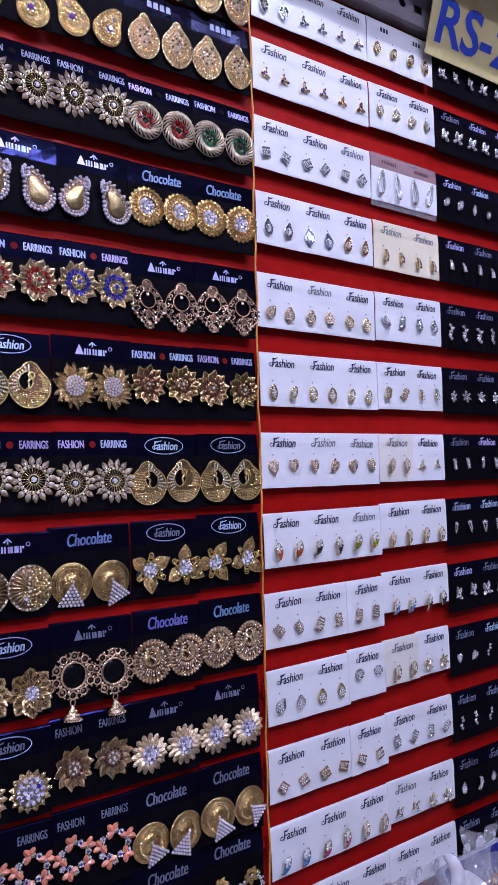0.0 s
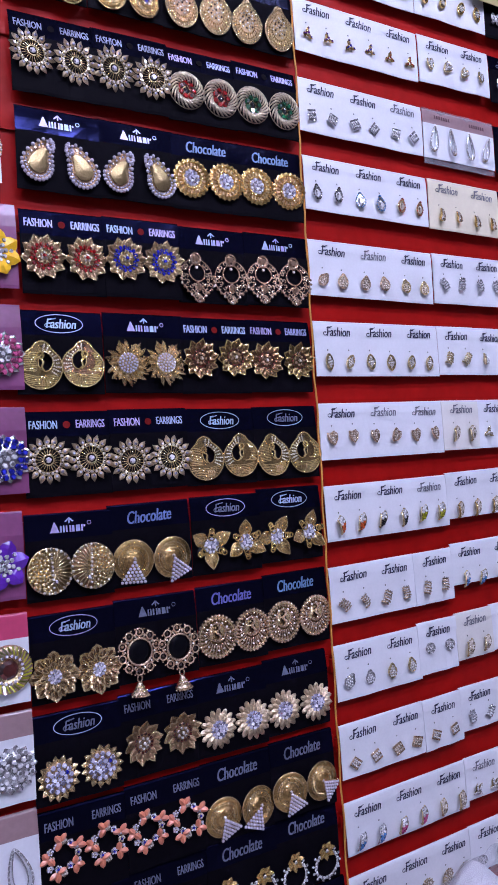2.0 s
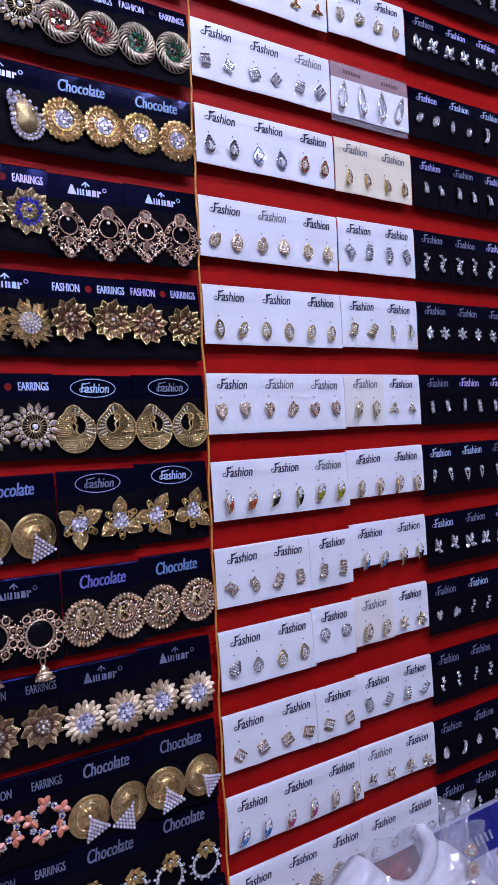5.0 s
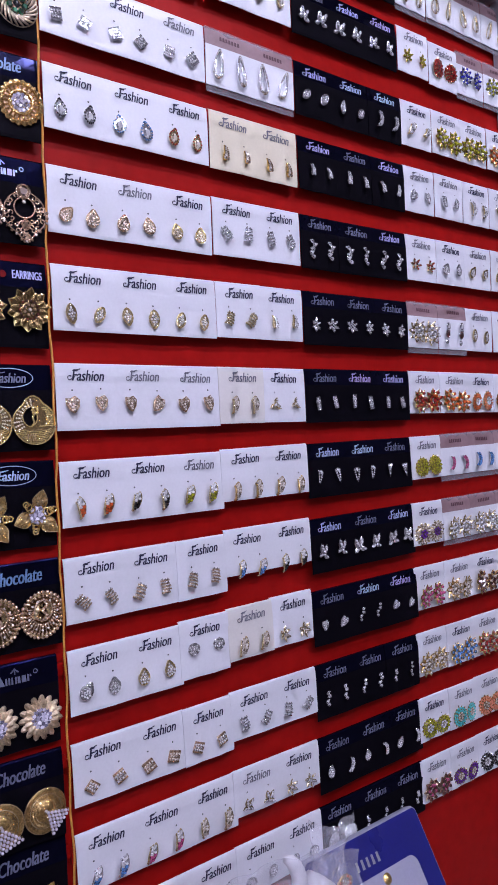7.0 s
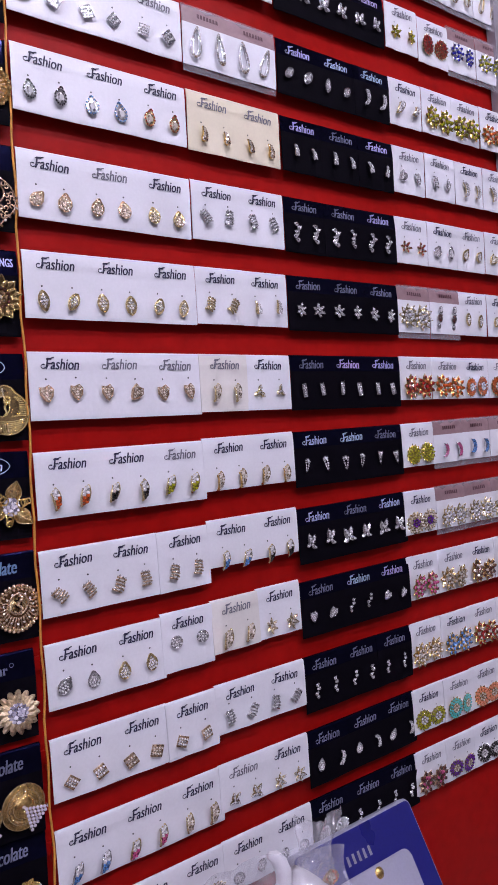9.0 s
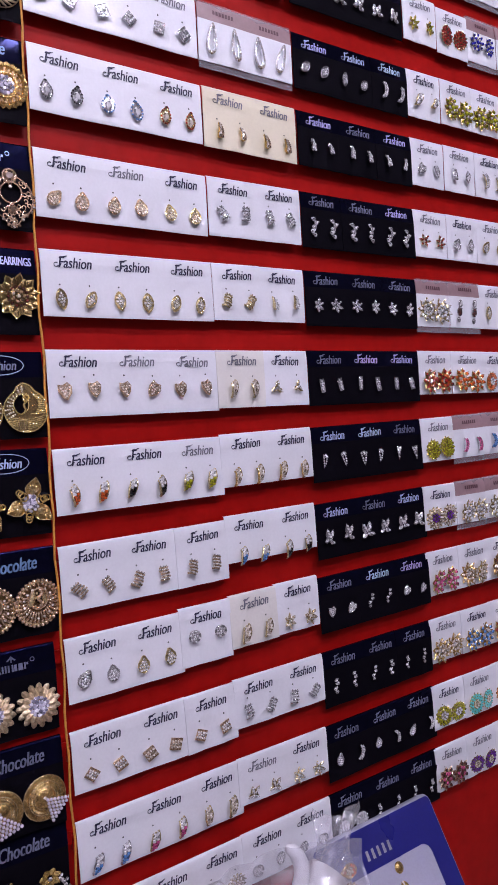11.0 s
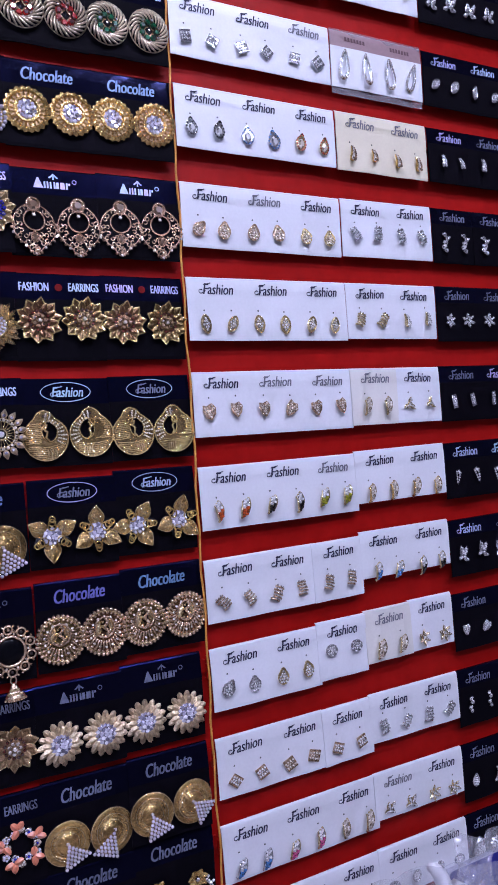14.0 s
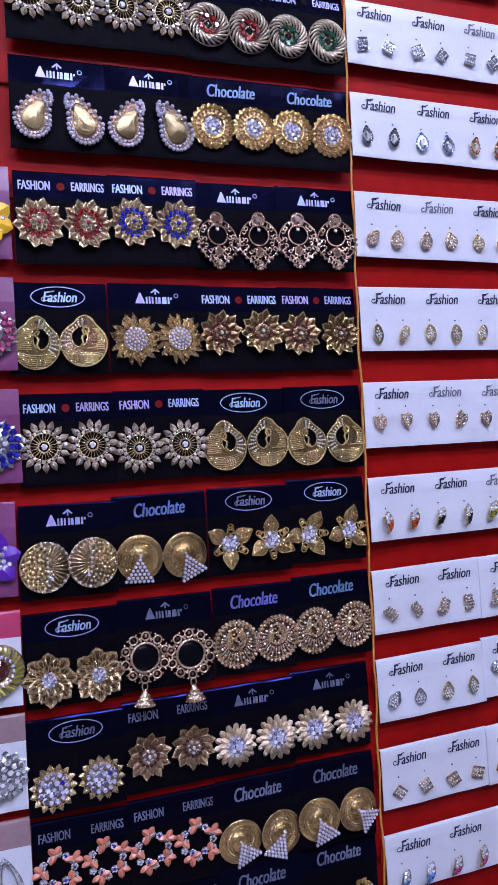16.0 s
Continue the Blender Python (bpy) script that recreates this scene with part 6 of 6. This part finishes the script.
# ---- wrapped necklace bust ----
bust = tagged(empty("necklace_bust", pose(0.150, -0.085, 0.755, -14, 0, -6)), "white leatherette necklace bust wrapped in clear film", "display bust")


def bust_top(x):
    """The upper edge: a deep round neckline, a low left rim, a higher right horn, then falling shoulders."""
    return 0.012 + float(np.interp(x, BUST_X, BUST_Z))


BUST_X = [-0.134, -0.10, -0.07, -0.056, -0.050, -0.044, -0.036, -0.024, -0.010, 0.006, 0.022, 0.036, 0.044, 0.050, 0.055, 0.060, 0.068, 0.085, 0.11, 0.134]
BUST_Z = [-0.085, -0.045, -0.018, -0.008, -0.005, -0.007, -0.015, -0.028, -0.038, -0.043, -0.040, -0.030, -0.022, -0.016, -0.018, -0.022, -0.029, -0.046, -0.07, -0.10]


def bust_mesh():
    s = Shape()
    nx, nz = 72, 14
    vs = []
    for back in (0, 1):
        for j in range(nz + 1):
            v = j / nz
            for i in range(nx + 1):
                x = 0.134 * (2 * i / nx - 1)
                top = bust_top(x)
                z = top + (-0.2935 - top) * v
                rim = 0.008 * math.exp(-((v / 0.05) ** 2))
                y = -0.030 * (1 - (x / 0.15) ** 2) * (0.55 + 0.45 * math.sin(math.pi * min(1, v * 1.3 + 0.15))) + rim
                vs.append((x, y + 0.014 * back, z))
    w, half = nx + 1, (nx + 1) * (nz + 1)
    fs = [(j * w + i, j * w + i + 1, (j + 1) * w + i + 1, (j + 1) * w + i) for j in range(nz) for i in range(nx)]
    fs += [tuple(q + half for q in f[::-1]) for f in fs]
    for i in range(nx):
        for r in (0, nz):
            a = r * w + i
            fs.append((a, a + 1, a + 1 + half, a + half))
    for j in range(nz):
        for i in (0, nx):
            a = j * w + i
            fs.append((a, a + w, a + w + half, a + half))
    s.add("leatherette", vs, fs, True)
    return s


part("bust_form", bust_mesh().meshes("bust_form")[0][1], bust)
s = Shape()
s.tube([(0.0165, -0.019, 0.0190), (0.0215, -0.020, 0.0165), (0.0255, -0.021, 0.0105), (0.0275, -0.022, 0.002), (0.0262, -0.022, -0.007), (0.0215, -0.021, -0.016), (0.013, -0.019, -0.025), (0.003, -0.016, -0.031), (-0.010, -0.012, -0.031)], 0.0066, "leatherette", 12, taper=[0.5, 0.9, 1.1, 1.15, 1.15, 1.1, 1.0, 0.9, 0.6])
part("neck_rim", s.meshes("neck_rim")[0][1], bust, label="curved white neck rim")
# a necklace of gold drops round the neckline
for i in range(2, 13):
    a = math.pi * (1.0 + i / 12)
    x, z = 0.074 * math.cos(a), -0.016 + 0.066 * math.sin(a)
    kind = ("heap", "gold", "champagne", 0.0085, "orange") if i % 2 else ("drop", "gold", "champagne", "orange")
    put = put_earring(kind, bust, pose(x, -0.0335 + 0.016 * (x / 0.1) ** 2, z, 0, -math.degrees(a) - 90, 0))
    put.name = "necklace_drop"
put = put_earring(("heap", "gold", "champagne", 0.0125, "orange"), bust, pose(0.020, -0.040, -0.052, 0, 0, 0))
put.name = "necklace_pendant"
put = put_earring(("heap", "gold", "orange", 0.0100, "champagne"), bust, pose(0.047, -0.038, -0.048, 0, 0, 0))
put.name = "necklace_pendant"


def film_sheet(nx, nz, edge, amp, seed, size=5.5):
    """A crumpled clear sheet; edge(u, v) gives its place in x and z."""
    s = Shape()
    vs = []
    for j in range(nz + 1):
        for i in range(nx + 1):
            u, v = i / nx, j / nz
            p = Vector((u * size + seed, v * size, seed * 0.7))
            f = 1 - abs(noise.noise(p)) * 2.4 + 0.6 * (0.5 - abs(noise.noise(p * 2.3)))
            x, z = edge(u, v)
            vs.append((x + 0.004 * noise.noise(p * 1.3 + Vector((7, 0, 0))), -amp * f, z + 0.003 * noise.noise(p * 1.7 + Vector((0, 5, 0)))))
    w = nx + 1
    s.add("film", vs, [(j * w + i, j * w + i + 1, (j + 1) * w + i + 1, (j + 1) * w + i) for j in range(nz) for i in range(nx)])
    return s


bag = part("film_bag", film_sheet(58, 50, lambda u, v: (-0.185 + 0.265 * u, -0.28 + (0.292 + 0.022 * math.sin(3.0 * u) - 0.04 * (1 - u) ** 3) * v), 0.0060, 3.1, 9.0).meshes("film_bag")[0][1], bust, pose(0, -0.044, 0), "crumpled clear film")
bag.visible_shadow = False
# the bag's flattened corner sticks out past the bust
corner = part("film_corner", film_sheet(26, 22, lambda u, v: (0.040 + 0.018 * v + (0.034 + 0.016 * v) * u, -0.050 + (0.090 - 0.012 * math.sin(math.pi * u) - 0.004 * u) * v), 0.006, 9.3, 3.5).meshes("film_corner")[0][1], bust, pose(0, -0.004, 0), "flattened clear film corner")
corner.visible_shadow = False
